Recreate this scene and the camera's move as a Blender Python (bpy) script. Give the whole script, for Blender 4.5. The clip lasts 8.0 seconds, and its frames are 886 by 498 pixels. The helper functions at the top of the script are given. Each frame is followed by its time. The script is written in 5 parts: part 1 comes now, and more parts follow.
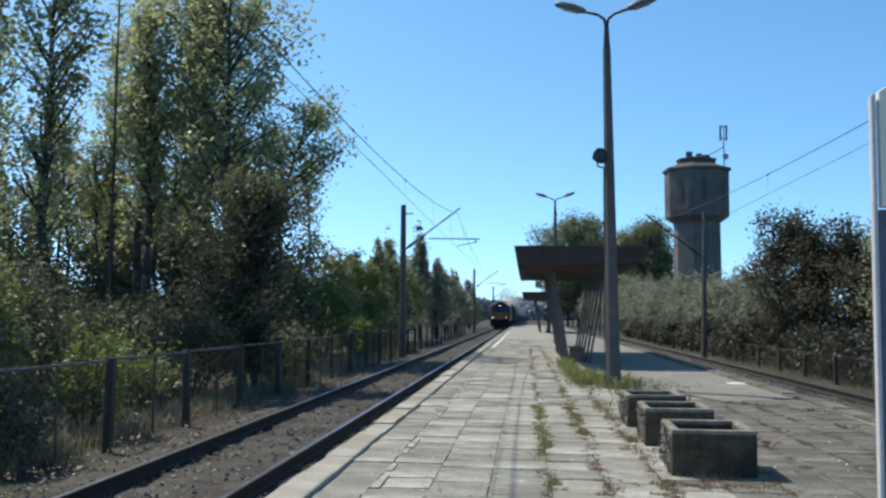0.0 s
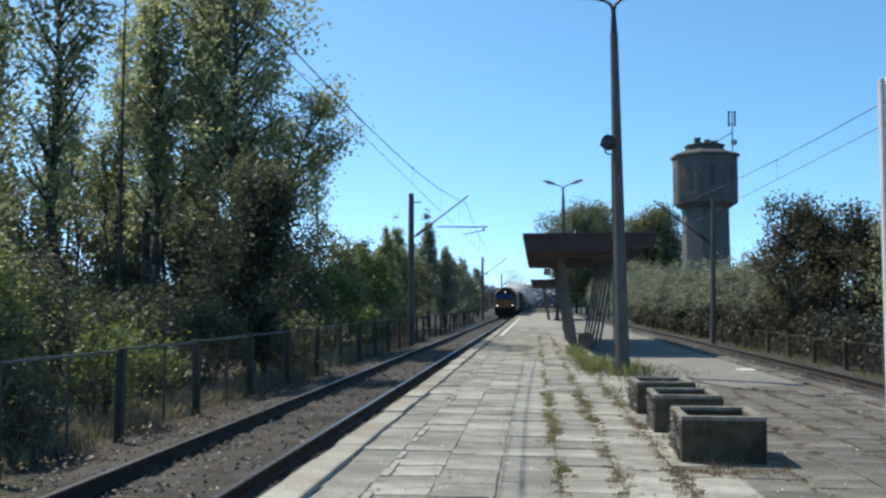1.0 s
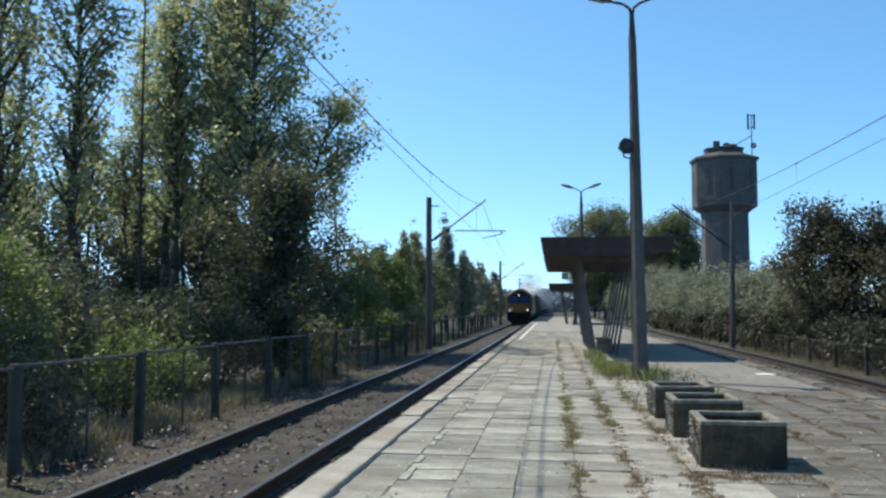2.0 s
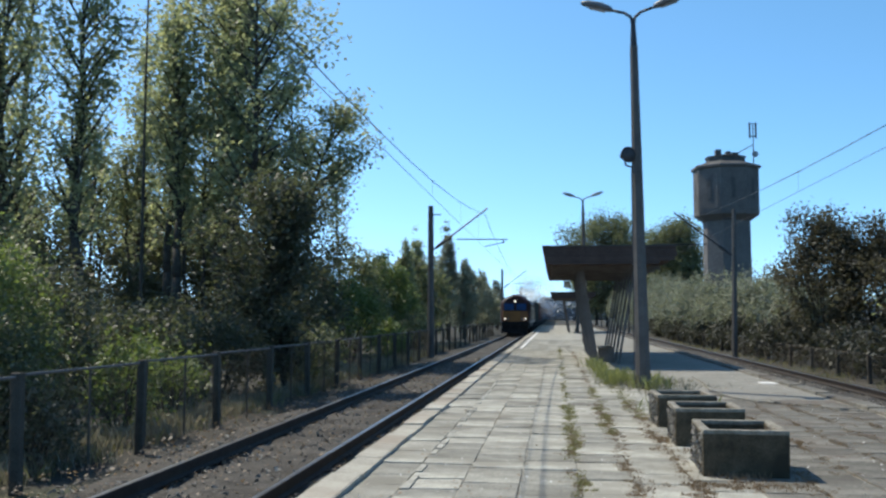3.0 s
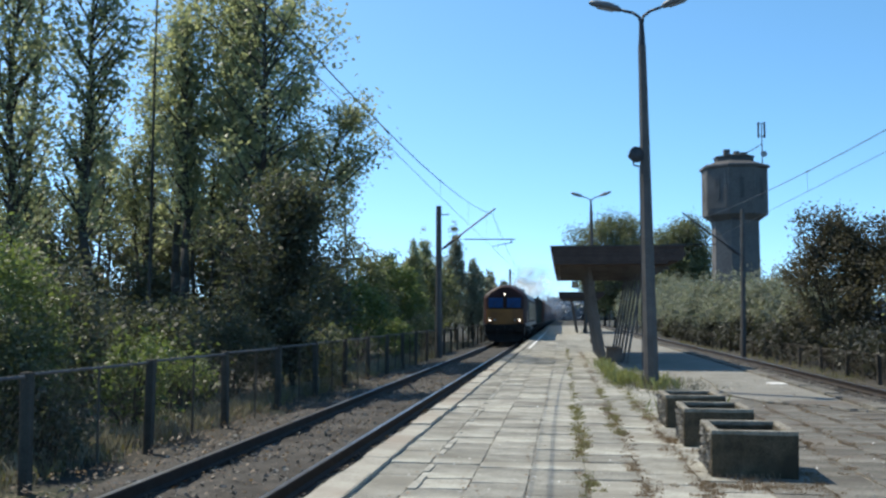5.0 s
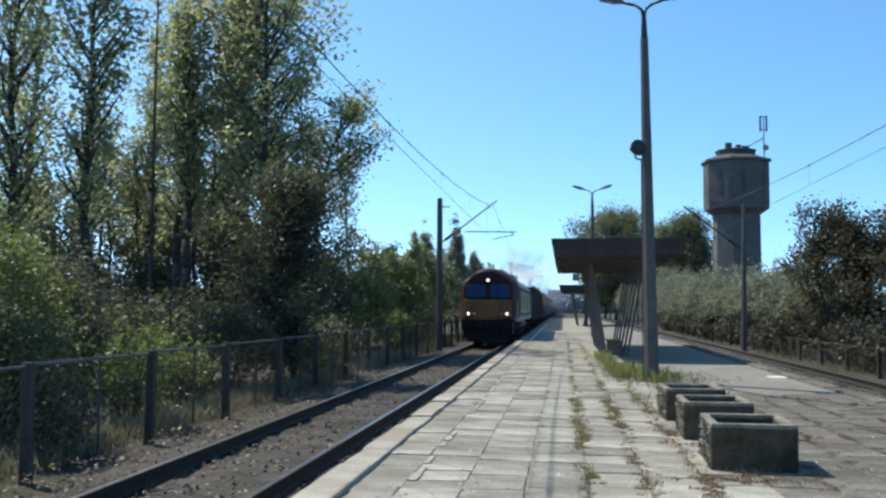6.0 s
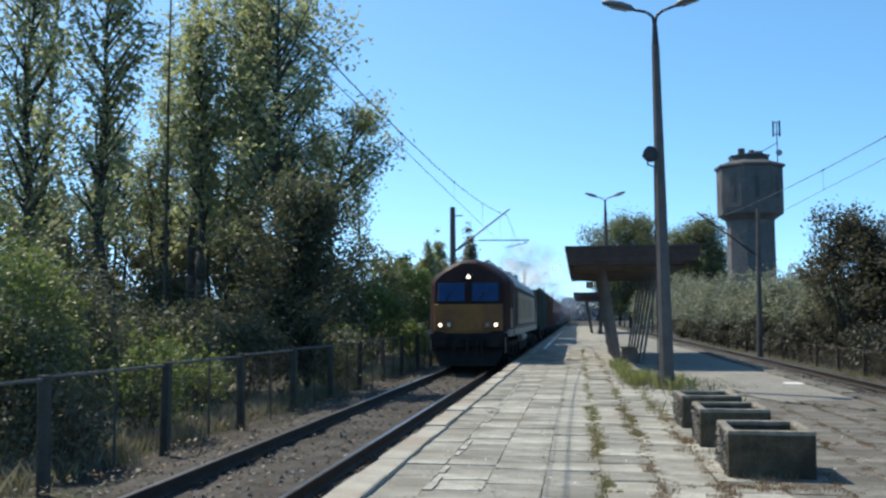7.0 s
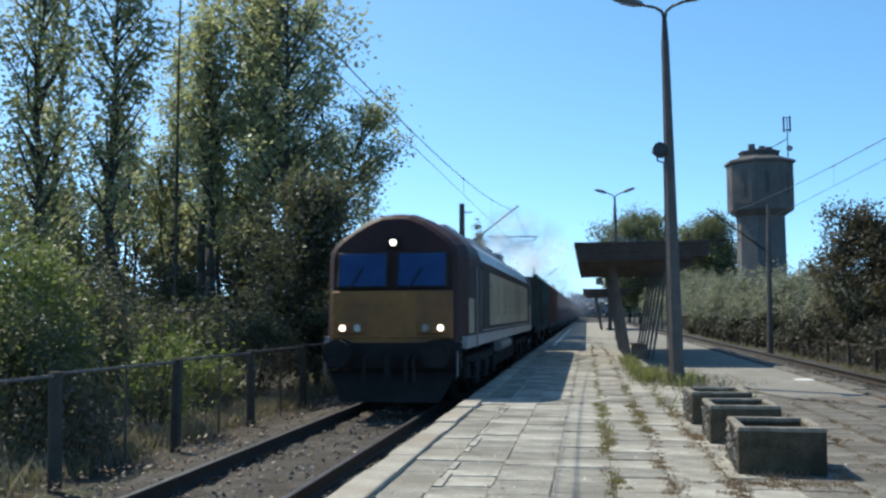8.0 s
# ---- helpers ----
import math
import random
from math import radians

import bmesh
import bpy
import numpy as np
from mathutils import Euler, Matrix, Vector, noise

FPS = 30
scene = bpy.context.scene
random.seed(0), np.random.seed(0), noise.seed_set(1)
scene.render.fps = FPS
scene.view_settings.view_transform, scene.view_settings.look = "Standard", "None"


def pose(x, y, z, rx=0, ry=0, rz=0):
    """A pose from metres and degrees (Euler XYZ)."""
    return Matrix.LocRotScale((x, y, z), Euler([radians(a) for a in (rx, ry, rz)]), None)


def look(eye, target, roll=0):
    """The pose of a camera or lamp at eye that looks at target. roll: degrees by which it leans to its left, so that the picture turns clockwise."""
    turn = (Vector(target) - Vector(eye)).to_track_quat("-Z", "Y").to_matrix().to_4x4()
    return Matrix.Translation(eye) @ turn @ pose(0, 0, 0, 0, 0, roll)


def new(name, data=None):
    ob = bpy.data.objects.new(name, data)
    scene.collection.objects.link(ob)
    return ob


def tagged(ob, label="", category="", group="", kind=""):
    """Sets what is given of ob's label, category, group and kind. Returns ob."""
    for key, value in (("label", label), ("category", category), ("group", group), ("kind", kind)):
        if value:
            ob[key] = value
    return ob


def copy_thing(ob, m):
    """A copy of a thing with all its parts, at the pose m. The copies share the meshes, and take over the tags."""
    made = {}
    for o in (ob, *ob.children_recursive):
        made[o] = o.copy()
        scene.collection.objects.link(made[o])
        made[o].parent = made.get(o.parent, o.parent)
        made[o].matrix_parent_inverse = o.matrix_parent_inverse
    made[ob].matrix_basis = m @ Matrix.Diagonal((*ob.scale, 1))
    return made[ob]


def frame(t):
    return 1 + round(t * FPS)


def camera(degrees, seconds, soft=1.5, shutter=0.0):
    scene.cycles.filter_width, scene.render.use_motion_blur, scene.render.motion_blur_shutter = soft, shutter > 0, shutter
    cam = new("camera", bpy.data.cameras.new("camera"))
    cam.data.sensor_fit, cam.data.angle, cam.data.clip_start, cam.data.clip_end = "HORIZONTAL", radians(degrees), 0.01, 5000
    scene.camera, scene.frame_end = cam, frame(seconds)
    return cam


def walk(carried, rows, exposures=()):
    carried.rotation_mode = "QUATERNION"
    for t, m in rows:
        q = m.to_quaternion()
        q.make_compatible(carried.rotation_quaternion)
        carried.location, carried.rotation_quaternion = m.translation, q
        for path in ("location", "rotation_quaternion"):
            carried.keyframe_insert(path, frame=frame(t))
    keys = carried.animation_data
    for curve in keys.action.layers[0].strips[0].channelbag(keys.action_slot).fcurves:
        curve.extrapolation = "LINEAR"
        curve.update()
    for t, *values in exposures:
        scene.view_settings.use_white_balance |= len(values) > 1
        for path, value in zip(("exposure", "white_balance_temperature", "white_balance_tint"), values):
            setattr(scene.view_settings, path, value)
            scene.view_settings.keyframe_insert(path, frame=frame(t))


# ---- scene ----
# Plan: z = 0 is the platform's top, y runs along the tracks, the camera stands on the platform.
cam = camera(49.5, 8.0, soft=2.5, shutter=0.4)
EYE = (0.0, 0.0, 1.46)
PATH = [
    (0.0, 4.931, 3.944, -0.333), (0.2, 4.925, 3.745, -0.24), (0.5, 5.019, 3.47, -0.09), (0.7, 5.21, 3.53, -0.02), (1.0, 5.441, 3.241, 0.06),
    (1.5, 6.124, 3.179, -0.006), (1.7, 6.37, 3.285, -0.01), (2.8, 6.585, 3.865, 0.0), (3.0, 6.606, 3.982, 0.005), (3.5, 6.766, 4.083, -0.036),
    (4.0, 7.012, 4.092, -0.006), (4.5, 7.196, 4.114, 0.065), (4.7, 7.166, 4.107, 0.04), (5.8, 6.904, 3.507, -0.22), (6.0, 7.117, 3.523, -0.295),
    (6.5, 7.5, 4.037, -0.055), (7.0, 7.941, 4.057, 0.264), (7.2, 7.988, 3.877, 0.25), (7.5, 8.06, 3.995, 0.223), (7.8, 8.32, 4.07, 0.27),
    (8.0, 8.5, 3.853, 0.307),
]
walk(cam, [(t, pose(*EYE, 90 + pitch, roll, yaw)) for t, yaw, pitch, roll in PATH], exposures=[(0, 0.1), (1.5, 0.12), (3, 0.19), (8, 0.23)])

# ---- light ----
SUN = Vector((-0.64, 0.44, 1.0)).normalized()
world = bpy.data.worlds.new("sky")
scene.world = world
world.use_nodes = True
wn = world.node_tree.nodes
sky = wn.new("ShaderNodeTexSky")
sky.sky_type, sky.sun_disc = "NISHITA", False
sky.sun_elevation = math.asin(SUN.z)
sky.sun_rotation = math.atan2(SUN.x, SUN.y)
sky.air_density, sky.dust_density, sky.ozone_density = 0.6, 0.4, 2.2
# a clear day: the pale band lies low behind the woods
aim, lift, unit = wn.new("ShaderNodeTexCoord"), wn.new("ShaderNodeVectorMath"), wn.new("ShaderNodeVectorMath")
lift.operation, unit.operation = "ADD", "NORMALIZE"
lift.inputs[1].default_value = (0, 0, 0.06)
world.node_tree.links.new(aim.outputs["Generated"], lift.inputs[0])
world.node_tree.links.new(lift.outputs[0], unit.inputs[0])
world.node_tree.links.new(unit.outputs[0], sky.inputs["Vector"])
wn["Background"].inputs["Strength"].default_value = 0.222
tone = wn.new("ShaderNodeHueSaturation")
tone.inputs["Hue"].default_value = 0.485
tone.inputs["Saturation"].default_value = 1.17
world.node_tree.links.new(sky.outputs[0], tone.inputs["Color"])
world.node_tree.links.new(tone.outputs[0], wn["Background"].inputs["Color"])
sun = new("sun", bpy.data.lights.new("sun", "SUN"))
sun.data.energy, sun.data.angle, sun.data.color = 4.9, radians(0.5), (1.0, 0.92, 0.77)
sun.matrix_basis = look((0, 0, 30), tuple(Vector((0, 0, 30)) - SUN))

# ---- materials ----
def material(name, low, high, scale=3.0, fine=40.0, rough=0.8, bump=0.3, metal=0.0, spread=0.0, stain=None, spec=0.3):
    """Two-scale noise between two colours with relief; spread varies the tone from object to object."""
    m = bpy.data.materials.new(name)
    m.use_nodes = True
    n, l = m.node_tree.nodes, m.node_tree.links
    b = n["Principled BSDF"]
    b.inputs["Roughness"].default_value, b.inputs["Metallic"].default_value = rough, metal
    b.inputs["Specular IOR Level"].default_value = spec
    co = n.new("ShaderNodeTexCoord")
    big, small = n.new("ShaderNodeTexNoise"), n.new("ShaderNodeTexNoise")
    for node, s in ((big, scale), (small, fine)):
        node.inputs["Scale"].default_value, node.inputs["Detail"].default_value = s, 5.0
        node.inputs["Roughness"].default_value = 0.65
        l.new(co.outputs["Object"], node.inputs["Vector"])
    add = n.new("ShaderNodeMath")
    add.operation = "MULTIPLY_ADD"
    l.new(small.outputs["Fac"], add.inputs[0])
    add.inputs[1].default_value = 0.5
    half = n.new("ShaderNodeMath")
    half.operation = "MULTIPLY"
    l.new(big.outputs["Fac"], half.inputs[0])
    half.inputs[1].default_value = 0.5
    l.new(half.outputs[0], add.inputs[2])
    ramp = n.new("ShaderNodeValToRGB")
    ramp.color_ramp.elements[0].position, ramp.color_ramp.elements[1].position = 0.38, 0.62
    ramp.color_ramp.elements[0].color, ramp.color_ramp.elements[1].color = (*low, 1), (*high, 1)
    l.new(add.outputs[0], ramp.inputs[0])
    colour = ramp.outputs[0]
    if stain:
        st = n.new("ShaderNodeTexNoise")
        st.inputs["Scale"].default_value, st.inputs["Detail"].default_value = scale * 0.37, 7.0
        l.new(n.new("ShaderNodeNewGeometry").outputs["Position"] if spread else co.outputs["Object"], st.inputs["Vector"])
        sr = n.new("ShaderNodeValToRGB")
        sr.color_ramp.elements[0].position, sr.color_ramp.elements[1].position = 0.5, 0.64
        l.new(st.outputs["Fac"], sr.inputs[0])
        mx = n.new("ShaderNodeMix")
        mx.data_type = "RGBA"
        l.new(sr.outputs[0], mx.inputs["Factor"])
        l.new(colour, mx.inputs["A"])
        mx.inputs["B"].default_value = (*stain, 1)
        colour = mx.outputs["Result"]
    if spread:
        info = n.new("ShaderNodeObjectInfo")
        island = n.new("ShaderNodeNewGeometry")
        tone = n.new("ShaderNodeMath")
        tone.operation = "ADD"
        l.new(info.outputs["Random"], tone.inputs[0])
        l.new(island.outputs["Random Per Island"], tone.inputs[1])
        fr = n.new("ShaderNodeMath")
        fr.operation = "FRACT"
        l.new(tone.outputs[0], fr.inputs[0])
        rng = n.new("ShaderNodeMapRange")
        l.new(fr.outputs[0], rng.inputs["Value"])
        rng.inputs["To Min"].default_value, rng.inputs["To Max"].default_value = 1 - spread, 1 + spread
        hsv = n.new("ShaderNodeHueSaturation")
        l.new(rng.outputs[0], hsv.inputs["Value"])
        l.new(colour, hsv.inputs["Color"])
        colour = hsv.outputs[0]
    l.new(colour, b.inputs["Base Color"])
    if bump:
        bp = n.new("ShaderNodeBump")
        bp.inputs["Strength"].default_value, bp.inputs["Distance"].default_value = bump, 0.02
        l.new(add.outputs[0], bp.inputs["Height"])
        l.new(bp.outputs[0], b.inputs["Normal"])
    return m


def leaf_material(name, low, high, through_tint, shine=0.35, glow=0.35):
    """Leaves: tone by leaf and by clump, some light passes through."""
    m = bpy.data.materials.new(name)
    m.use_nodes = True
    n, l = m.node_tree.nodes, m.node_tree.links
    b = n["Principled BSDF"]
    b.inputs["Roughness"].default_value, b.inputs["Specular IOR Level"].default_value = 0.5, shine
    geo, co, nz = n.new("ShaderNodeNewGeometry"), n.new("ShaderNodeTexCoord"), n.new("ShaderNodeTexNoise")
    nz.inputs["Scale"].default_value = 0.8
    l.new(co.outputs["Object"], nz.inputs["Vector"])
    add = n.new("ShaderNodeMath")
    add.operation = "MULTIPLY_ADD"
    l.new(geo.outputs["Random Per Island"], add.inputs[0])
    add.inputs[1].default_value = 0.55
    half = n.new("ShaderNodeMath")
    half.operation = "MULTIPLY"
    half.inputs[1].default_value = 0.45
    l.new(nz.outputs["Fac"], half.inputs[0])
    l.new(half.outputs[0], add.inputs[2])
    ramp = n.new("ShaderNodeValToRGB")
    ramp.color_ramp.elements[0].position, ramp.color_ramp.elements[1].position = 0.15, 0.85
    ramp.color_ramp.elements[0].color, ramp.color_ramp.elements[1].color = (*low, 1), (*high, 1)
    l.new(add.outputs[0], ramp.inputs[0])
    l.new(ramp.outputs[0], b.inputs["Base Color"])
    tr = n.new("ShaderNodeBsdfTranslucent")
    tint = n.new("ShaderNodeMix")
    tint.data_type, tint.blend_type = "RGBA", "MULTIPLY"
    tint.inputs["Factor"].default_value = 1.0
    l.new(ramp.outputs[0], tint.inputs["A"])
    tint.inputs["B"].default_value = (*through_tint, 1)
    l.new(tint.outputs["Result"], tr.inputs["Color"])
    mix = n.new("ShaderNodeMixShader")
    mix.inputs[0].default_value = glow
    l.new(b.outputs[0], mix.inputs[1])
    l.new(tr.outputs[0], mix.inputs[2])
    l.new(mix.outputs[0], n["Material Output"].inputs["Surface"])
    return m


def lit(name, colour, strength):
    m = bpy.data.materials.new(name)
    m.use_nodes = True
    b = m.node_tree.nodes["Principled BSDF"]
    b.inputs["Base Color"].default_value = (*colour, 1)
    b.inputs["Emission Color"].default_value = (*colour, 1)
    b.inputs["Emission Strength"].default_value = strength
    return m


def veil(name, colour, alpha):
    """Thin smoke and haze: uneven, clear towards the rim of the sheet."""
    m = bpy.data.materials.new(name)
    m.use_nodes = True
    n, l = m.node_tree.nodes, m.node_tree.links
    n.remove(n["Principled BSDF"])
    front, back, both = n.new("ShaderNodeBsdfDiffuse"), n.new("ShaderNodeBsdfTranslucent"), n.new("ShaderNodeMixShader")
    for d in (front, back):
        d.inputs["Color"].default_value = (*colour, 1)
    both.inputs[0].default_value = 0.5
    l.new(front.outputs[0], both.inputs[1])
    l.new(back.outputs[0], both.inputs[2])
    t, mix = n.new("ShaderNodeBsdfTransparent"), n.new("ShaderNodeMixShader")
    co, nz, rng = n.new("ShaderNodeTexCoord"), n.new("ShaderNodeTexNoise"), n.new("ShaderNodeMapRange")
    nz.inputs["Scale"].default_value, nz.inputs["Detail"].default_value = 0.7, 5.0
    l.new(co.outputs["Object"], nz.inputs["Vector"])
    rng.inputs["From Min"].default_value, rng.inputs["From Max"].default_value = 0.32, 0.7
    rng.inputs["To Max"].default_value = alpha
    l.new(nz.outputs["Fac"], rng.inputs["Value"])
    off, size, fade, mul = n.new("ShaderNodeVectorMath"), n.new("ShaderNodeVectorMath"), n.new("ShaderNodeMapRange"), n.new("ShaderNodeMath")
    off.operation, size.operation, mul.operation = "MULTIPLY_ADD", "LENGTH", "MULTIPLY"
    l.new(co.outputs["Generated"], off.inputs[0])
    off.inputs[1].default_value, off.inputs[2].default_value = (2, 0, 2), (-1, 0, -1)
    l.new(off.outputs[0], size.inputs[0])
    fade.interpolation_type = "SMOOTHSTEP"
    fade.inputs["From Min"].default_value, fade.inputs["From Max"].default_value = 0.98, 0.1
    l.new(size.outputs["Value"], fade.inputs["Value"])
    l.new(fade.outputs[0], mul.inputs[0])
    l.new(rng.outputs[0], mul.inputs[1])
    l.new(mul.outputs[0], mix.inputs[0])
    l.new(t.outputs[0], mix.inputs[1])
    l.new(both.outputs[0], mix.inputs[2])
    l.new(mix.outputs[0], n["Material Output"].inputs["Surface"])
    return m


EARTH = material("earth", (0.024, 0.022, 0.018), (0.075, 0.069, 0.057), 0.9, 16, 0.95, 0.9, stain=(0.04, 0.045, 0.025))
BALLAST = material("ballast", (0.019, 0.0175, 0.015), (0.098, 0.09, 0.078), 2.4, 20, 0.95, 1.0, stain=(0.032, 0.028, 0.023))
STONE = material("track_stone", (0.08, 0.075, 0.065), (0.32, 0.30, 0.26), 3, 30, 0.9, 0.3, spread=0.5)
CONCRETE = material("flagstone", (0.165, 0.16, 0.136), (0.40, 0.39, 0.335), 2.6, 44, 0.9, 0.9, spread=0.27, stain=(0.20, 0.19, 0.158))
# Right-hand paving and coping: brown dirt stain, whole base darker than CONCRETE.
DARK_DIRTY_SLAB = material("dark_dirty_flagstone", (0.068, 0.064, 0.053), (0.205, 0.195, 0.165), 2.0, 26, 0.9, 1.0, spread=0.2, stain=(0.105, 0.09, 0.073))
COPING = material("coping", (0.25, 0.235, 0.195), (0.43, 0.41, 0.35), 2.0, 26, 0.9, 0.8, spread=0.12, stain=(0.27, 0.235, 0.19))
JOINT = material("joint_soil", (0.13, 0.12, 0.097), (0.36, 0.335, 0.28), 3.6, 25, 0.95, 0.6)
ASPHALT = material("worn_screed", (0.14, 0.135, 0.115), (0.27, 0.262, 0.228), 0.8, 16, 0.9, 0.5, stain=(0.19, 0.18, 0.155))
EDGE_LINE = material("worn_edge_line", (0.24, 0.232, 0.198), (0.42, 0.408, 0.352), 3, 24, 0.9, 0.5)
PAINT_WHITE = material("worn_white_paint", (0.55, 0.54, 0.50), (0.78, 0.77, 0.74), 8, 60, 0.7, 0.2)
RAIL = material("rail_steel", (0.025, 0.02, 0.018), (0.055, 0.045, 0.038), 5, 50, 0.7, 0.2, 0.3)
RAIL_TOP = material("polished_rail", (0.17, 0.17, 0.18), (0.32, 0.32, 0.33), 4, 60, 0.36, 0.02, 1.0)
POST_CON = material("grey_concrete_post", (0.075, 0.07, 0.067), (0.135, 0.127, 0.12), 1.5, 35, 0.85, 0.25)
STEEL_DARK = material("dark_steel", (0.035, 0.036, 0.04), (0.075, 0.075, 0.08), 3, 30, 0.55, 0.1, 0.4)
STEEL_GREY = material("galvanised_steel", (0.16, 0.165, 0.17), (0.27, 0.275, 0.28), 4, 40, 0.45, 0.1, 0.6)
FENCE_CON = material("weathered_fence_post", (0.042, 0.037, 0.03), (0.09, 0.08, 0.066), 3, 40, 0.9, 0.4)
FENCE_MESH = material("rusty_wire", (0.07, 0.062, 0.05), (0.13, 0.115, 0.095), 6, 40, 0.8, 0.1, 0.3)
PLANTER = material("exposed_aggregate", (0.046, 0.036, 0.022), (0.135, 0.108, 0.072), 6, 60, 0.95, 1.6, stain=(0.048, 0.04, 0.027))
# Sun on the planters' top edges is put into this paler concrete.
RIM = material("sunlit_concrete_rim", (0.12, 0.112, 0.09), (0.34, 0.315, 0.26), 7, 50, 0.95, 1.0, stain=(0.10, 0.09, 0.065))
SOIL = material("dry_soil", (0.05, 0.04, 0.03), (0.11, 0.09, 0.065), 6, 50, 0.98, 0.9)
PLASTER = material("tower_plaster", (0.09, 0.086, 0.084), (0.15, 0.143, 0.138), 0.35, 5, 0.9, 0.2, stain=(0.085, 0.08, 0.077))
ROOFING = material("tar_roofing", (0.05, 0.05, 0.05), (0.10, 0.10, 0.10), 1, 20, 0.85, 0.2)
CANOPY_RED = material("weathered_brown_boards", (0.045, 0.032, 0.028), (0.092, 0.066, 0.058), 1.2, 25, 0.9, 0.3, spread=0.09)
CANOPY_STEEL = material("brown_painted_steel", (0.09, 0.08, 0.075), (0.17, 0.155, 0.145), 2, 30, 0.7, 0.15)
WOOD = material("bench_wood", (0.14, 0.10, 0.07), (0.27, 0.20, 0.14), 2, 40, 0.75, 0.3)
BARK = material("bark", (0.032, 0.029, 0.025), (0.09, 0.08, 0.068), 3, 22, 0.95, 1.0)
LEAF_POPLAR = leaf_material("poplar_leaf", (0.155, 0.175, 0.12), (0.42, 0.435, 0.30), (1.1, 1.15, 0.75), shine=0.5, glow=0.58)
LEAF_BUSH = leaf_material("bush_leaf", (0.09, 0.10, 0.072), (0.195, 0.21, 0.14), (1.1, 1.2, 0.7), shine=0.25, glow=0.5)
LEAF_FRESH = leaf_material("fresh_leaf", (0.085, 0.115, 0.052), (0.205, 0.245, 0.108), (1.1, 1.2, 0.6), shine=0.35, glow=0.45)
# Some of the shade beneath the trees is put into this darker leaf.
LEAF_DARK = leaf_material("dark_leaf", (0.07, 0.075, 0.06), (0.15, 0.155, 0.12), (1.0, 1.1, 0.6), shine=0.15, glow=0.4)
# The silvery shrubs' own colour; also puts haze into far trackside trees.
LEAF_OLIVE = leaf_material("silvery_and_hazed_leaf", (0.17, 0.182, 0.142), (0.30, 0.312, 0.245), (1.0, 1.05, 0.8), shine=0.15, glow=0.4)
LEAF_PLUM = leaf_material("bronze_leaf", (0.066, 0.064, 0.052), (0.128, 0.124, 0.096), (1.0, 1.0, 0.7), shine=0.12, glow=0.4)
# Distance haze is put into this pale blue leaf colour.
LEAF_FAR_HAZED = leaf_material("hazed_far_leaf", (0.12, 0.17, 0.22), (0.17, 0.23, 0.30), (1, 1, 1), glow=0.2)
WEED = leaf_material("weed_blade", (0.15, 0.145, 0.07), (0.31, 0.285, 0.16), (1.1, 1.1, 0.6))
WEED_TALL = leaf_material("tall_grass", (0.15, 0.165, 0.065), (0.33, 0.335, 0.16), (1.1, 1.1, 0.6))
WEED_DRY = leaf_material("dry_weed", (0.16, 0.12, 0.085), (0.28, 0.215, 0.155), (1.1, 1.0, 0.7))
# Shade low along the hedge is put into this darkest leaf colour.
LEAF_HEDGE = leaf_material("hedge_leaf", (0.045, 0.048, 0.042), (0.10, 0.10, 0.085), (1.0, 1.05, 0.6), shine=0.1, glow=0.25)
WEED_STRAW = leaf_material("straw", (0.17, 0.162, 0.125), (0.32, 0.305, 0.245), (1.05, 1.0, 0.8))
MAROON = material("maroon_paint", (0.03, 0.013, 0.013), (0.05, 0.021, 0.02), 1.5, 25, 0.6, 0.05, stain=(0.026, 0.016, 0.016), spec=0.2)
YELLOW = material("yellow_paint", (0.175, 0.078, 0.021), (0.275, 0.125, 0.033), 1.5, 9, 0.55, 0.05, stain=(0.11, 0.048, 0.027), spec=0.35)
CREAM = material("gold_cream_band", (0.27, 0.21, 0.14), (0.40, 0.32, 0.215), 1.0, 10, 0.5, 0.05, stain=(0.22, 0.165, 0.115), spec=0.4)
# Roof grey lightened with the sky's reflection; the sole bar shares it.
ROOF_GREY = material("loco_roof", (0.20, 0.205, 0.215), (0.34, 0.345, 0.355), 1.2, 20, 0.42, 0.1, spec=0.5)
UNDER = material("brake_dust_steel", (0.013, 0.0125, 0.0125), (0.03, 0.028, 0.028), 2, 25, 0.9, 0.2, spec=0.15)
# Blue of the reflected sky is put into the glass's base colour.
CAB_GLASS = material("sky_reflection_glass", (0.009, 0.033, 0.105), (0.016, 0.05, 0.15), 0.8, 3, 0.12, 0.0, spec=0.25)
RUBBER = material("black_rubber", (0.012, 0.012, 0.012), (0.025, 0.025, 0.025), 5, 40, 0.7, 0.1)
LAMP_ON = lit("headlight_on", (1.0, 0.86, 0.72), 2.4)
LAMP_OFF = material("lamp_lens", (0.3, 0.3, 0.3), (0.45, 0.45, 0.45), 8, 40, 0.15, 0.0, 0.3)
WAGON_TEAL = material("faded_teal_steel", (0.035, 0.06, 0.058), (0.075, 0.11, 0.105), 1.2, 18, 0.7, 0.2, stain=(0.07, 0.05, 0.04))
WAGON_RED = material("rusty_brown_steel", (0.085, 0.042, 0.034), (0.17, 0.085, 0.065), 1.2, 18, 0.75, 0.2, stain=(0.07, 0.04, 0.033))
COAL = material("coal", (0.012, 0.012, 0.012), (0.04, 0.04, 0.04), 4, 20, 0.8, 1.0)
BOARD_GREY = material("blue_grey_board", (0.09, 0.09, 0.125), (0.13, 0.13, 0.175), 2, 30, 0.6, 0.05)
BOARD_CREAM = material("cream_board", (0.66, 0.63, 0.55), (0.78, 0.75, 0.67), 2, 30, 0.6, 0.05)
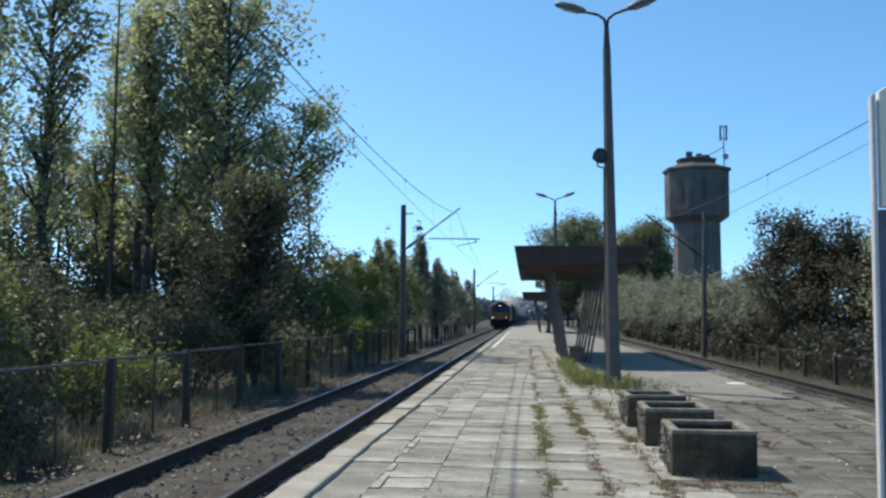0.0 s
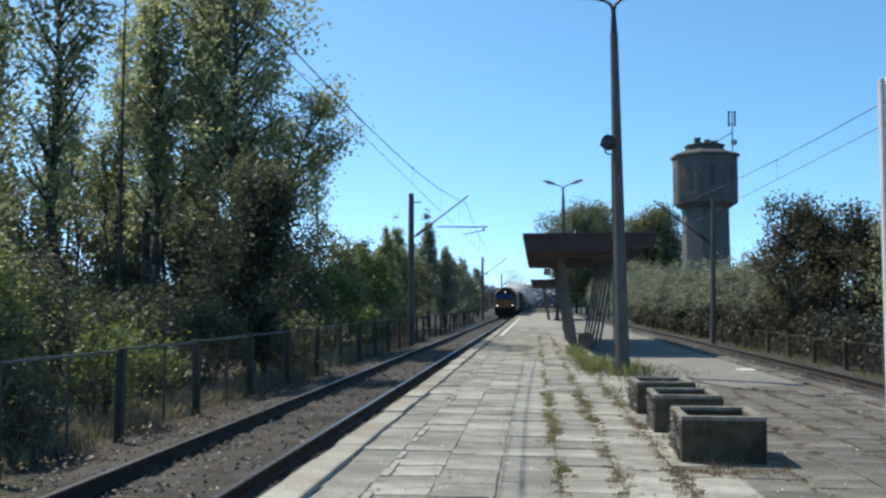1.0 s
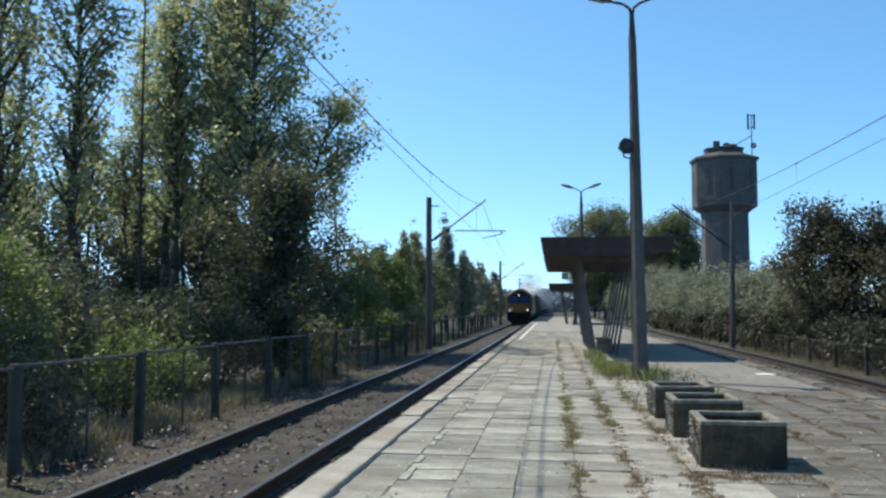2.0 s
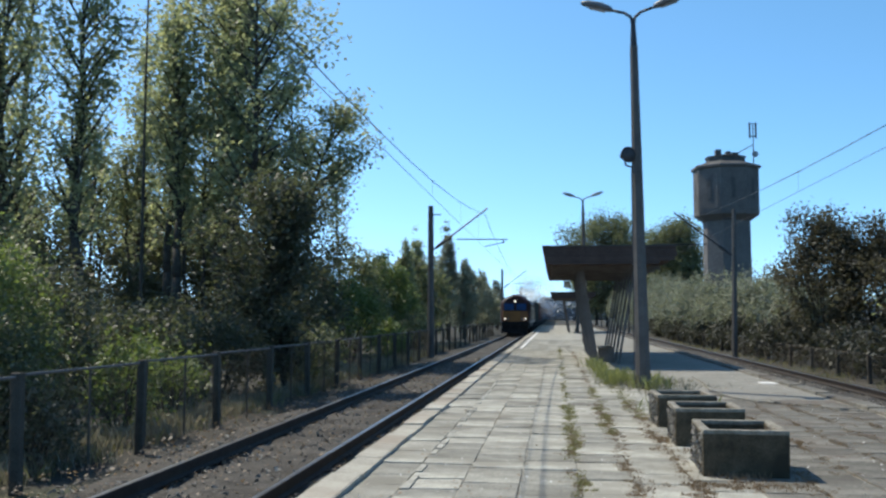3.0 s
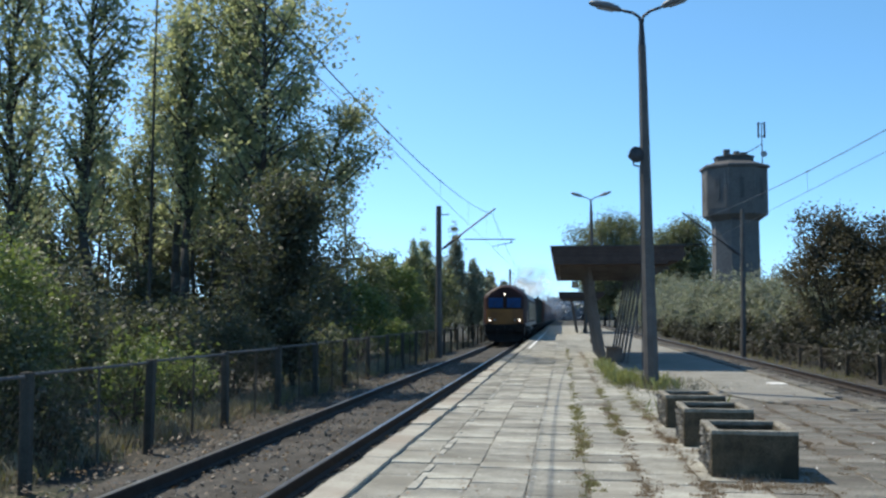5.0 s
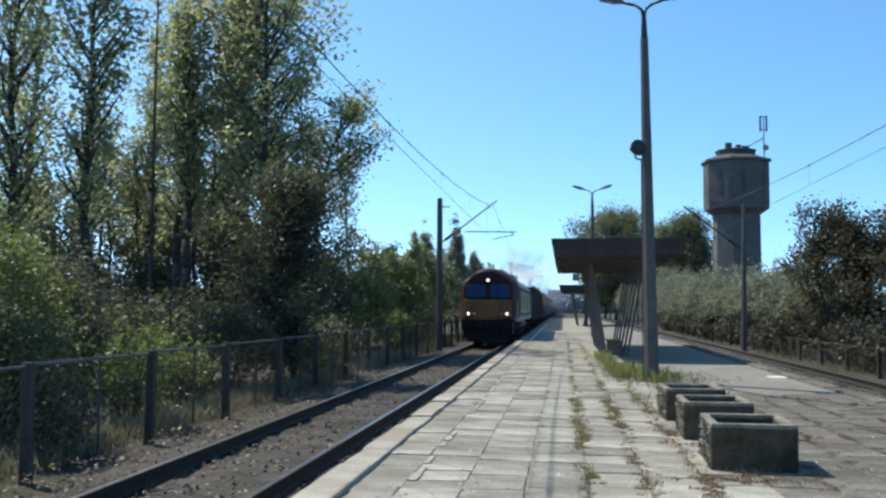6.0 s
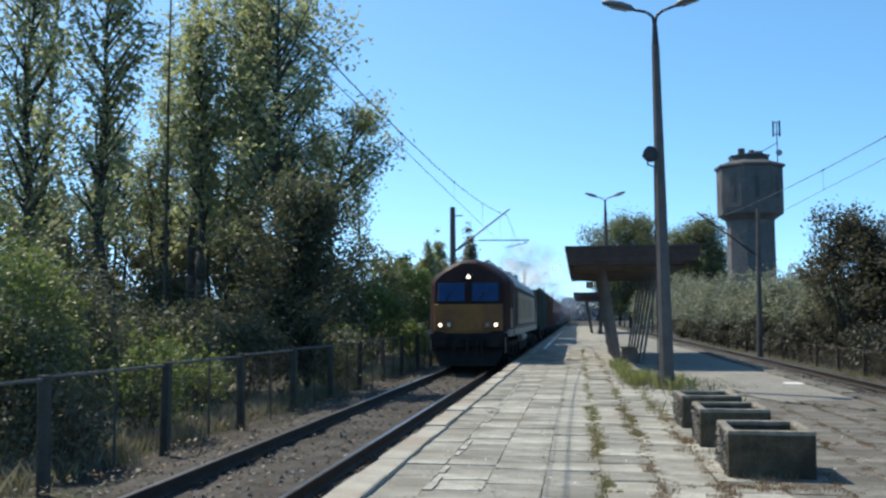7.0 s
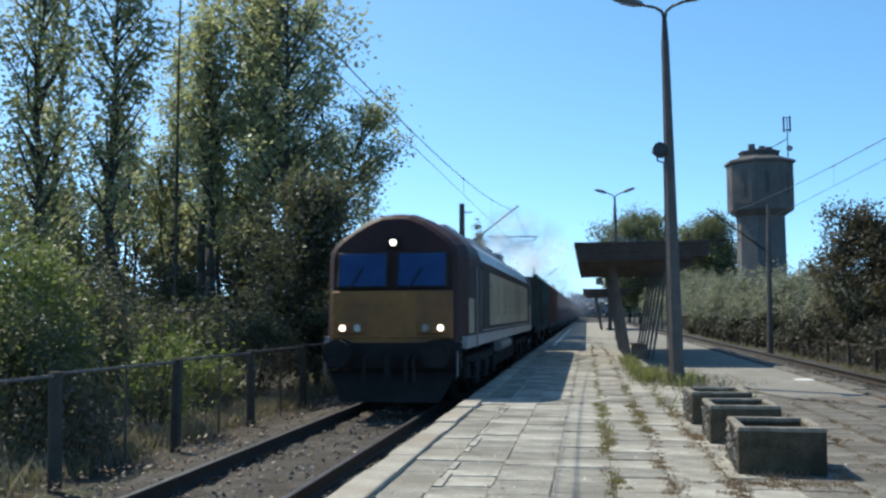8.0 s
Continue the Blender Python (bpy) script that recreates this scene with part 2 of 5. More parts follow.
ALU = material("pale_frame", (0.42, 0.40, 0.41), (0.55, 0.53, 0.53), 4, 40, 0.4, 0.05)
LAMP_SHELL = material("lamp_shell", (0.10, 0.115, 0.13), (0.18, 0.20, 0.22), 4, 30, 0.5, 0.05)
SIGN_PALE = material("pale_sign", (0.45, 0.5, 0.46), (0.6, 0.64, 0.6), 3, 20, 0.6, 0.0)
LEAF_BROAD = leaf_material("broad_leaf", (0.10, 0.115, 0.078), (0.23, 0.25, 0.165), (1.05, 1.1, 0.7), shine=0.15, glow=0.45)
SMOKE = veil("exhaust_haze", (0.86, 0.78, 0.68), 0.75)
# Haze over the wagons is put in as the colour of added sheets.
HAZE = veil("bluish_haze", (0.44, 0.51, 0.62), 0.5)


# ---- building blocks ----
def box(bm, x0, x1, y0, y1, z0, z1, m=None):
    v = [bm.verts.new((x, y, z)) for x in (x0, x1) for y in (y0, y1) for z in (z0, z1)]
    for a, b, c, d in ((0, 1, 3, 2), (4, 6, 7, 5), (0, 4, 5, 1), (2, 3, 7, 6), (0, 2, 6, 4), (1, 5, 7, 3)):
        bm.faces.new((v[a], v[b], v[c], v[d]))
    if m is not None:
        bmesh.ops.transform(bm, matrix=m, verts=v)
    return bm


def tube(bm, p0, p1, r0, r1=None, n=8, turn=0.0):
    """A tapered round bar from p0 to p1."""
    r1 = r0 if r1 is None else r1
    p0, p1 = Vector(p0), Vector(p1)
    q = (p1 - p0).to_track_quat("Z", "Y")
    rings = []
    for p, r in ((p0, r0), (p1, r1)):
        rings.append([bm.verts.new(p + q @ Vector((r * math.cos(turn + 6.28319 * k / n), r * math.sin(turn + 6.28319 * k / n), 0))) for k in range(n)])
    for k in range(n):
        bm.faces.new((rings[0][k], rings[0][(k + 1) % n], rings[1][(k + 1) % n], rings[1][k]))
    bm.faces.new(rings[0][::-1])
    bm.faces.new(rings[1])
    return bm


def path_tube(bm, points, radii, n=7):
    for a, b, ra, rb in zip(points, points[1:], radii, radii[1:]):
        tube(bm, a, b, ra, rb, n)
    return bm


def loft(bm, rings):
    """Skin over closed rings of equal length, both ends capped."""
    vs = [[bm.verts.new(p) for p in ring] for ring in rings]
    n = len(vs[0])
    for a, b in zip(vs, vs[1:]):
        for k in range(n):
            bm.faces.new((a[k], a[(k + 1) % n], b[(k + 1) % n], b[k]))
    bm.faces.new(vs[0][::-1])
    bm.faces.new(vs[-1])
    return bm


def bevelled(bm, width, segments=1):
    bmesh.ops.bevel(bm, geom=[e for e in bm.edges], offset=width, segments=segments, affect="EDGES", profile=0.5)
    return bm


def mesh_of(name, bm, mat, smooth=False):
    bmesh.ops.recalc_face_normals(bm, faces=bm.faces[:])
    me = bpy.data.meshes.new(name)
    bm.to_mesh(me)
    bm.free()
    me.materials.append(mat)
    if smooth:
        me.shade_smooth()
    return me


def part(name, bm, mat, parent, label="", smooth=False, at=None):
    """One bmesh as one mesh object under a thing or a part."""
    ob = new(name, mesh_of(name, bm, mat, smooth))
    ob.parent = parent
    if at is not None:
        ob.matrix_basis = at
    return tagged(ob, label)


def thing(name, label, category, at=None, group="", kind=""):
    ob = new(name)
    ob.empty_display_size = 0.2
    if at is not None:
        ob.matrix_basis = at
    return tagged(ob, label, category, group, kind)


def structure(name, bm, mat, label, category, smooth=False):
    return tagged(new(name, mesh_of(name, bm, mat, smooth)), label, category, kind="structure")


B = bmesh.new


# ---- leaves ----
def leaf_mesh(name, centres, size, mat, rng, up=0.5, slim=0.55):
    """One small folded blade for every centre."""
    n = len(centres)
    c = np.asarray(centres, float)
    nor = rng.normal(size=(n, 3))
    nor[:, 2] = np.abs(nor[:, 2]) + up
    nor /= np.linalg.norm(nor, axis=1)[:, None]
    u = np.cross(nor, rng.normal(size=(n, 3)))
    u /= np.linalg.norm(u, axis=1)[:, None]
    v = np.cross(nor, u)
    s = (size * rng.uniform(0.6, 1.35, n))[:, None]
    pts = np.stack([c - u * s * 0.5, c + v * s * slim * 0.5 + nor * s * 0.08, c + u * s * 0.5, c - v * s * slim * 0.5 + nor * s * 0.08], 1).reshape(-1, 3)
    me = bpy.data.meshes.new(name)
    me.vertices.add(4 * n)
    me.vertices.foreach_set("co", pts.astype(np.float32).ravel())
    me.loops.add(4 * n)
    me.loops.foreach_set("vertex_index", np.arange(4 * n, dtype=np.int32))
    me.polygons.add(n)
    me.polygons.foreach_set("loop_start", np.arange(0, 4 * n, 4, dtype=np.int32))
    me.update(calc_edges=True)
    me.materials.append(mat)
    return me


def leaf_part(name, centres, size, mat, parent, rng, up=0.5, slim=0.55, label=""):
    ob = new(name, leaf_mesh(name, centres, size, mat, rng, up, slim))
    ob.parent = parent
    return tagged(ob, label)


def tree(name, label, at, height, spread, rng, leaf, leaf_size, trunk_r=0.16, clear=0.25, limbs=46, leaves=11000, rise=1.1, lean=(0, 0), full=1.0):
    """A tapered, wavering trunk, rising limbs and leaves in loose clumps along them."""
    root = thing(name, label, "tree", at)
    n = 12
    wob = np.cumsum(rng.normal(0, 0.10, (n + 1, 2)), 0)
    wob -= wob[0]
    zs = np.linspace(0, height, n + 1)
    spine = [Vector((wob[i, 0] + lean[0] * (zs[i] / height) ** 1.5, wob[i, 1] + lean[1] * (zs[i] / height) ** 1.5, zs[i])) for i in range(n + 1)]
    radii = [max(0.02, trunk_r * (1 - 0.9 * z / height)) for z in zs]
    bm = path_tube(B(), spine, radii, 8)
    part("trunk", bm, BARK, root, smooth=True)
    bm = B()
    centres = []
    for i in range(limbs):
        f = clear + (1 - clear) * (i + rng.uniform(0, 1)) / limbs
        k = min(n - 1, int(f * n))
        base = spine[k].lerp(spine[k + 1], f * n - k)
        shape = math.sin(math.pi * min(1, max(0.06, (f - clear) / (1 - clear) * 0.86 + 0.12))) ** 0.6
        length = spread * shape * rng.uniform(0.55, 1.2)
        a = rng.uniform(0, 6.283)
        way = Vector((math.cos(a), math.sin(a), rise * rng.uniform(0.6, 1.3))).normalized()
        bend = Vector((rng.normal(0, 0.12), rng.normal(0, 0.12), rng.uniform(0, 0.25)))
        pts = [base + way * length * s + bend * length * s * s for s in (0, 0.35, 0.7, 1.0)]
        r = 0.04 + 0.045 * (1 - f)
        path_tube(bm, pts, (r, r * 0.7, r * 0.4, 0.008), 5)
        for s in np.linspace(0.42, 1.0, max(2, int(length / 0.55))):
            p = base + way * length * s + bend * length * s * s
            centres.append((p + Vector(rng.normal(0, 0.16, 3)), 0.15 + 0.17 * rng.uniform()))
    centres.append((spine[-1], 0.3))
    part("branching", bm, BARK, root, smooth=True)
    per = max(4, int(leaves / len(centres)))
    pos = []
    for p, r in centres:
        q = rng.normal(0, 1, (int(per * rng.uniform(0.5, 1.5)), 3)) * r * full
        pos.append(q + np.array(p))
    leaf_part("crown", np.concatenate(pos), leaf_size, leaf, root, rng)
    return root


def bush(name, label, at, w, d, h, rng, leaf, leaf_size, leaves=6000, clumps=90, stems=9, base=0.0, taper=0.0):
    """Stems from the ground and clumps of leaves that fill an uneven dome."""
    root = thing(name, label, "bush", at)
    bm = B()
    pos = []
    per = max(4, leaves // clumps)
    for i in range(clumps):
        v = rng.normal(size=3)
        v /= np.linalg.norm(v)
        v[2] = abs(v[2]) * 1.0 if rng.uniform() < 0.75 else -abs(v[2]) * 0.6
        r = rng.uniform(0.45, 1.0) ** 0.5 * (1 + 0.18 * math.sin(3.1 * v[0] + 5 * v[1] + 4 * v[2]))
        c = np.array([v[0] * w * r, v[1] * d * r, base + (h - base) * (0.42 + 0.52 * v[2] * r)])
        narrow = 1 - taper * max(0.0, c[2] / h)
        c[:2] *= narrow
        pos.append(c + rng.normal(0, 1, (int(per * rng.uniform(0.4, 1.6)), 3)) * (0.10 + 0.07 * min(w, h)) * (1 - 0.5 * (1 - narrow)))
        if i < stems:
            path_tube(bm, [Vector((v[0] * 0.15, v[1] * 0.15, -0.05)), Vector((c[0] * 0.4, c[1] * 0.4, c[2] * 0.5)), Vector(c)], (0.035, 0.022, 0.008), 5)
    part("branching", bm, BARK, root)
    q = np.concatenate(pos)
    q = q[q[:, 2] > 0.02]
    leaf_part("foliage", q, leaf_size, leaf, root, rng)
    return root


RNG = np.random.default_rng(7)
RAIL_Z = -0.25      # top of the rails
BED = -0.43         # top of the ballast
GROUND = -0.55
TRACK_L, TRACK_R = -3.59, 6.6
EDGE_L, EDGE_R = -2.02, 5.12

# ---- ground, tracks, platform ----
def ground_sheet():
    bm = B()
    xs = [-2000, -300, -80, -40, -25, -18, -14, -11, -9, -7, -5.4, 8.4, 10, 13, 18, 30, 80, 300, 2000]
    ys = [-300, -40, -10, 0, 4, 8, 12, 16, 20, 25, 30, 36, 44, 55, 70, 90, 130, 200, 400, 1000, 4000]
    rng = np.random.default_rng(3)
    grid = [[bm.verts.new((x, y, GROUND + (rng.uniform(-0.05, 0.09) if (abs(x) < 40 and (x < -6 or x > 9)) else 0))) for x in xs] for y in ys]
    for r, s in zip(grid, grid[1:]):
        for k in range(len(xs) - 1):
            bm.faces.new((r[k], r[k + 1], s[k + 1], s[k]))
    structure("ground", bm, EARTH, "dark earth and litter beside the railway", "ground", True)


def ballast(name, x):
    bm = B()
    rng = np.random.default_rng(int(abs(x) * 10))
    cols = (-1.95, -1.6, -1.2, -0.9, -0.65, -0.3, 0, 0.3, 0.65, 0.9, 1.2, 1.55)
    ys = list(np.arange(-6, 40, 0.35)) + list(np.arange(40, 420, 8))
    rows = []
    for y in ys:
        rows.append([bm.verts.new((x + c + rng.uniform(-0.05, 0.05), y, (GROUND - 0.02) if k == 0 else BED + rng.uniform(-0.035, 0.03))) for k, c in enumerate(cols)])
    for a, b in zip(rows, rows[1:]):
        for k in range(len(cols) - 1):
            bm.faces.new((a[k], a[k + 1], b[k + 1], b[k]))
    ob = structure(name, bm, BALLAST, "dirty brown ballast of a railway track", "ballast", True)
    bm = B()
    for i in range(8000):
        px, py = x + rng.uniform(-1.9, 1.5), 4 + 40 * rng.uniform() ** 1.6
        s = 0.012 + 0.04 * rng.uniform() ** 2
        v = [Vector(rng.normal(size=3)).normalized() * s for _ in range(5)]
        vv = [bm.verts.new((px + q.x, py + q.y, BED + 0.01 + q.z * 0.7)) for q in v]
        for a, b, c in ((0, 1, 2), (0, 2, 3), (0, 3, 4), (0, 4, 1), (1, 3, 2), (1, 4, 3)):
            bm.faces.new((vv[a], vv[b], vv[c]))
    tagged(part("ballast_stones", bm, STONE, ob), kind="stuff")


def rail(x):
    prof = [(-0.065, 0), (0.065, 0), (0.065, 0.015), (0.012, 0.035), (0.012, 0.115), (0.036, 0.125), (0.036, 0.152), (-0.036, 0.152), (-0.036, 0.125), (-0.012, 0.115), (-0.012, 0.035), (-0.065, 0.015)]
    root = thing("rail", "steel running rail with a bright worn top on ballast", "rail", pose(x, 0, RAIL_Z - 0.16), "rails of the tracks", "structure")
    part("rail_body", loft(B(), [[(a, y, b) for a, b in prof] for y in (-6, 420)]), RAIL, root)
    part("rail_head", box(B(), -0.030, 0.030, -6, 420, 0.1525, 0.160), RAIL_TOP, root, "polished running surface")


ground_sheet()
ballast("ballast_bed", TRACK_L)
ballast("ballast_bed", TRACK_R)
for cx in (TRACK_L, TRACK_R):
    for dx in (-0.765, 0.765):
        rail(cx + dx)

PLAT_END = 150.0
bm = B()
box(bm, EDGE_L + 0.06, EDGE_R - 0.06, -8, PLAT_END, GROUND - 0.1, -0.014)
platform = structure("platform", bm, JOINT, "old concrete railway platform with soil in its joints", "platform")
bm = B()
box(bm, 1.95, 4.86, 17.6, PLAT_END - 1, -0.05, -0.008)
part("screed", bm, ASPHALT, platform, "worn pale asphalt surface")
bm = B()
box(bm, -1.8, 1.93, 60, PLAT_END - 1, -0.05, -0.004)
part("far_paving", bm, CONCRETE, platform)
rng = np.random.default_rng(21)


def crack(points, width):
    """A ragged dark gap with a heaved paler lip along its far side."""
    gap, lip, rows, lips = B(), B(), [], []
    for p, q in zip(points, points[1:]):
        for f in np.linspace(0, 1, 12)[:-1]:
            x, y = p[0] + (q[0] - p[0]) * f, p[1] + (q[1] - p[1]) * f + rng.normal(0, 0.03)
            w = width * rng.uniform(0.35, 1.2)
            rows.append((gap.verts.new((x, y - w, 0.006)), gap.verts.new((x, y + w, 0.006))))
            lips.append((lip.verts.new((x, y + w, -0.02)), lip.verts.new((x, y + w + 0.01, 0.018 + 0.012 * rng.uniform())), lip.verts.new((x, y + w + 0.22, -0.004))))
    for a, b in zip(rows, rows[1:]):
        gap.faces.new((a[0], b[0], b[1], a[1]))
    for a, b in zip(lips, lips[1:]):
        lip.faces.new((a[0], b[0], b[1], a[1]))
        lip.faces.new((a[1], b[1], b[2], a[2]))
    part("crack", gap, SOIL, platform, "dark ragged crack")
    part("crack_lip", lip, ASPHALT, platform)


crack([(2.75, 18.9), (3.09, 17.94), (3.37, 16.93), (3.95, 16.35), (4.38, 15.6), (4.82, 15.25)], 0.075)
crack([(3.25, 23.6), (3.2, 21.4), (3.02, 19.6), (3.09, 17.98)], 0.03)
bm = B()
y = 5.0
while y < 30:
    n = rng.uniform(0.1, 0.45)
    box(bm, 0, rng.uniform(0.05, 0.08), 0, n, -0.02, 0.0065, pose(-1.31 + rng.uniform(-0.01, 0.01), y, 0, 0, 0, rng.uniform(-1, 1)))
    y += n + (rng.uniform(0.01, 0.12) if rng.uniform() < 0.7 else rng.uniform(0.2, 0.8))
tagged(part("worn_line", bm, EDGE_LINE, platform, "worn pale safety line"), kind="stuff")
part("white_mark", box(B(), 4.45, 4.80, 21.6, 22.1, -0.007, 0.002), PAINT_WHITE, platform, "worn white paint mark")
part("white_line", box(B(), -1.56, -1.45, 44, 95, -0.01, 0.014), PAINT_WHITE, platform, "worn white edge line")


def slab_mesh(w, d, h, r):
    bm = B()
    e = 0.008
    lo = [(-w / 2, -d / 2), (w / 2, -d / 2), (w / 2, d / 2), (-w / 2, d / 2)]
    def ring(k, z):
        return [(a - math.copysign(k, a) + r.uniform(-0.007, 0.007), b - math.copysign(k, b) + r.uniform(-0.007, 0.007), z) for a, b in lo]
    loft(bm, [ring(0, -h), ring(0, -e), ring(e, 0)])
    return bm


# ---- lamps, masts, wires ----
def street_lamp(at, group):
    root = thing("platform_lamp", "tapered grey concrete lamp post with two curved arms, on the platform", "street lamp", at, group)
    part("post", tube(B(), (0, 0, -0.1), (-0.03, 0, 7.08), 0.165, 0.085, 8, 0.39), POST_CON, root)
    part("collar", tube(B(), (-0.03, 0, 7.03), (-0.03, 0, 7.53), 0.075, 0.05, 8), STEEL_DARK, root)
    for s in (-1, 1):
        bm = B()
        pts = [Vector((-0.03, 0, 7.48)), Vector((-0.03 + s * 0.04, 0, 7.70)), Vector((-0.03 + s * 0.17, 0, 7.80)), Vector((-0.03 + s * 0.40, 0, 7.87)), Vector((-0.03 + s * 0.52, 0, 7.91))]
        part("arm", path_tube(bm, pts, (0.035, 0.032, 0.03, 0.03, 0.03)), STEEL_DARK, root, smooth=True)
        bm = B()
        rings = []
        for f, w, h in ((0, 0.05, 0.05), (0.08, 0.11, 0.08), (0.35, 0.16, 0.11), (0.75, 0.15, 0.10), (0.95, 0.09, 0.06), (1.0, 0.03, 0.02)):
            c = Vector((-0.03 + s * (0.42 + 0.66 * f), 0, 7.88 + 0.20 * f))
            rings.append([c + Vector((0, w * math.cos(a), (h if math.sin(a) > 0 else h * 0.5) * math.sin(a))) for a in np.linspace(0, 6.283, 11)[:-1]])
        head = part("lamp_head", loft(bm, rings), LAMP_SHELL, root, "grey streamlined lamp housing", smooth=True)
        part("diffuser", box(B(), -0.17, 0.17, -0.07, 0.07, -0.006, 0.006, pose(-0.03 + s * 0.74, 0, 7.918, 0, -s * 17)), LAMP_OFF, head)
    return root


lamp = street_lamp(pose(1.785, 20.05, 0, 0, -0.55, -6), "lamps along the platform")
copy_thing(lamp, pose(1.62, 52, 0, 0, -0.2, -4))
copy_thing(lamp, pose(1.96, 84, 0, 0, 0, -3))
horn = thing("loudspeaker", "dark round horn loudspeaker on a bracket on the lamp post", "loudspeaker", pose(1.49, 19.98, 4.77, 0, 0, 25))
bm = B()
rings = []
for yy, r in ((-0.11, 0.165), (-0.10, 0.17), (-0.02, 0.14), (0.07, 0.07), (0.16, 0.055)):
    rings.append([Vector((r * math.cos(a), yy, r * math.sin(a))) for a in np.linspace(0, 6.283, 17)[:-1]])
part("horn_bell", loft(bm, rings), STEEL_DARK, horn, smooth=True)
part("bracket", path_tube(B(), [Vector((0, 0.05, -0.05)), Vector((0.02, 0.05, -0.2)), Vector((0.17, 0.0, -0.24))], (0.018, 0.018, 0.018)), STEEL_DARK, horn)
bm = B()
path_tube(bm, [Vector((1.60, 19.95, 4.5)), Vector((1.60, 19.93, 3.0)), Vector((1.60, 19.92, 1.2)), Vector((1.60, 19.92, 0.05))], (0.012,) * 4, 5)
tagged(new("speaker_cable", mesh_of("speaker_cable", bm, STEEL_DARK)), "black cable running down the lamp post", "cable")


def catenary_mast(at, side, h, group, r=0.19):
    """side: the way towards its track."""
    root = thing("catenary_mast", "dark concrete mast with a tubular bracket that holds the overhead wire", "mast", at, group)
    part("mast_post", tube(B(), (0, 0, -0.1), (0, 0, h), r, r * 0.68, 8, 0.39), POST_CON, root)
    part("top_arm", tube(B(), (0, 0, h - 0.42), (side * 0.5, 0, h - 0.42), 0.03, 0.03, 6), STEEL_DARK, root)
    part("stay", tube(B(), (side * 0.1, 0, h - 2.15), (side * 2.75, 0, h - 0.15), 0.04, 0.04, 7), STEEL_DARK, root)
    part("insulator", tube(B(), (side * 0.25, 0, h - 2.04), (side * 0.7, 0, h - 1.70), 0.075, 0.075, 8), STEEL_DARK, root)
    part("steady_arm", tube(B(), (side * 1.25, 0, h - 1.63), (side * 3.7, 0, h - 1.66), 0.03, 0.03, 6), STEEL_DARK, root)
    part("registration_arm", tube(B(), (side * 2.6, 0, h - 2.0), (side * 3.6, 0, h - 1.78), 0.02, 0.02, 6), STEEL_DARK, root)
    part("hanger", tube(B(), (side * 3.5, 0, h - 1.66), (side * 3.5, 0, h - 1.85), 0.02, 0.02, 6), STEEL_DARK, root)
    return root


MASTS = (46.0, 110.0, 174.0, 238.0)
for i, y in enumerate(MASTS):
    catenary_mast(pose(-5.92, y, GROUND), 1, 7.33, "masts along the tracks")
    if i < 3:
        catenary_mast(pose(8.28, y, GROUND, 0, 0.8), -1, 6.97, "masts along the tracks", 0.135)


def wires(x, z_contact, z_top, sag):
    root = thing("overhead_wire", "thin overhead contact wire hung from a sagging carrier cable", "overhead wire", pose(x, 0, 0), "overhead wires")
    part("contact_wire", tube(B(), (0, -18, z_contact), (0, 300, z_contact), 0.0065, 0.0065, 5), STEEL_DARK, root)
    bm = B()
    for k in range(5):
        y0 = -18 + 64 * k
        pts = []
        for j in range(17):
            f = j / 16
            z = z_top - sag * 4 * f * (1 - f)
            pts.append(Vector((0.0, y0 + 64 * f, z)))
            if 0 < j < 16 and j % 2:
                bd = B()
                tube(bd, (0, y0 + 64 * f, z), (0, y0 + 64 * f, z_contact), 0.003, 0.003, 4)
                tube(bd, (0, y0 + 64 * f - 0.10, z), (0, y0 + 64 * f + 0.10, z), 0.022, 0.022, 5)
                part("dropper", bd, STEEL_DARK, root)
        path_tube(bm, pts, (0.010,) * 17, 5)
    part("carrier_cable", bm, STEEL_DARK, root)


wires(-3.3, 4.72, 6.36, 1.40)
wires(6.4, 4.72, 5.99, 0.87)


# ---- water tower ----
def ngon(r, z, n=8, turn=0.3927, sq=1.0):
    return [Vector((r * math.cos(turn + 6.28319 * k / n), r * math.sin(turn + 6.28319 * k / n) * sq, z)) for k in range(n)]


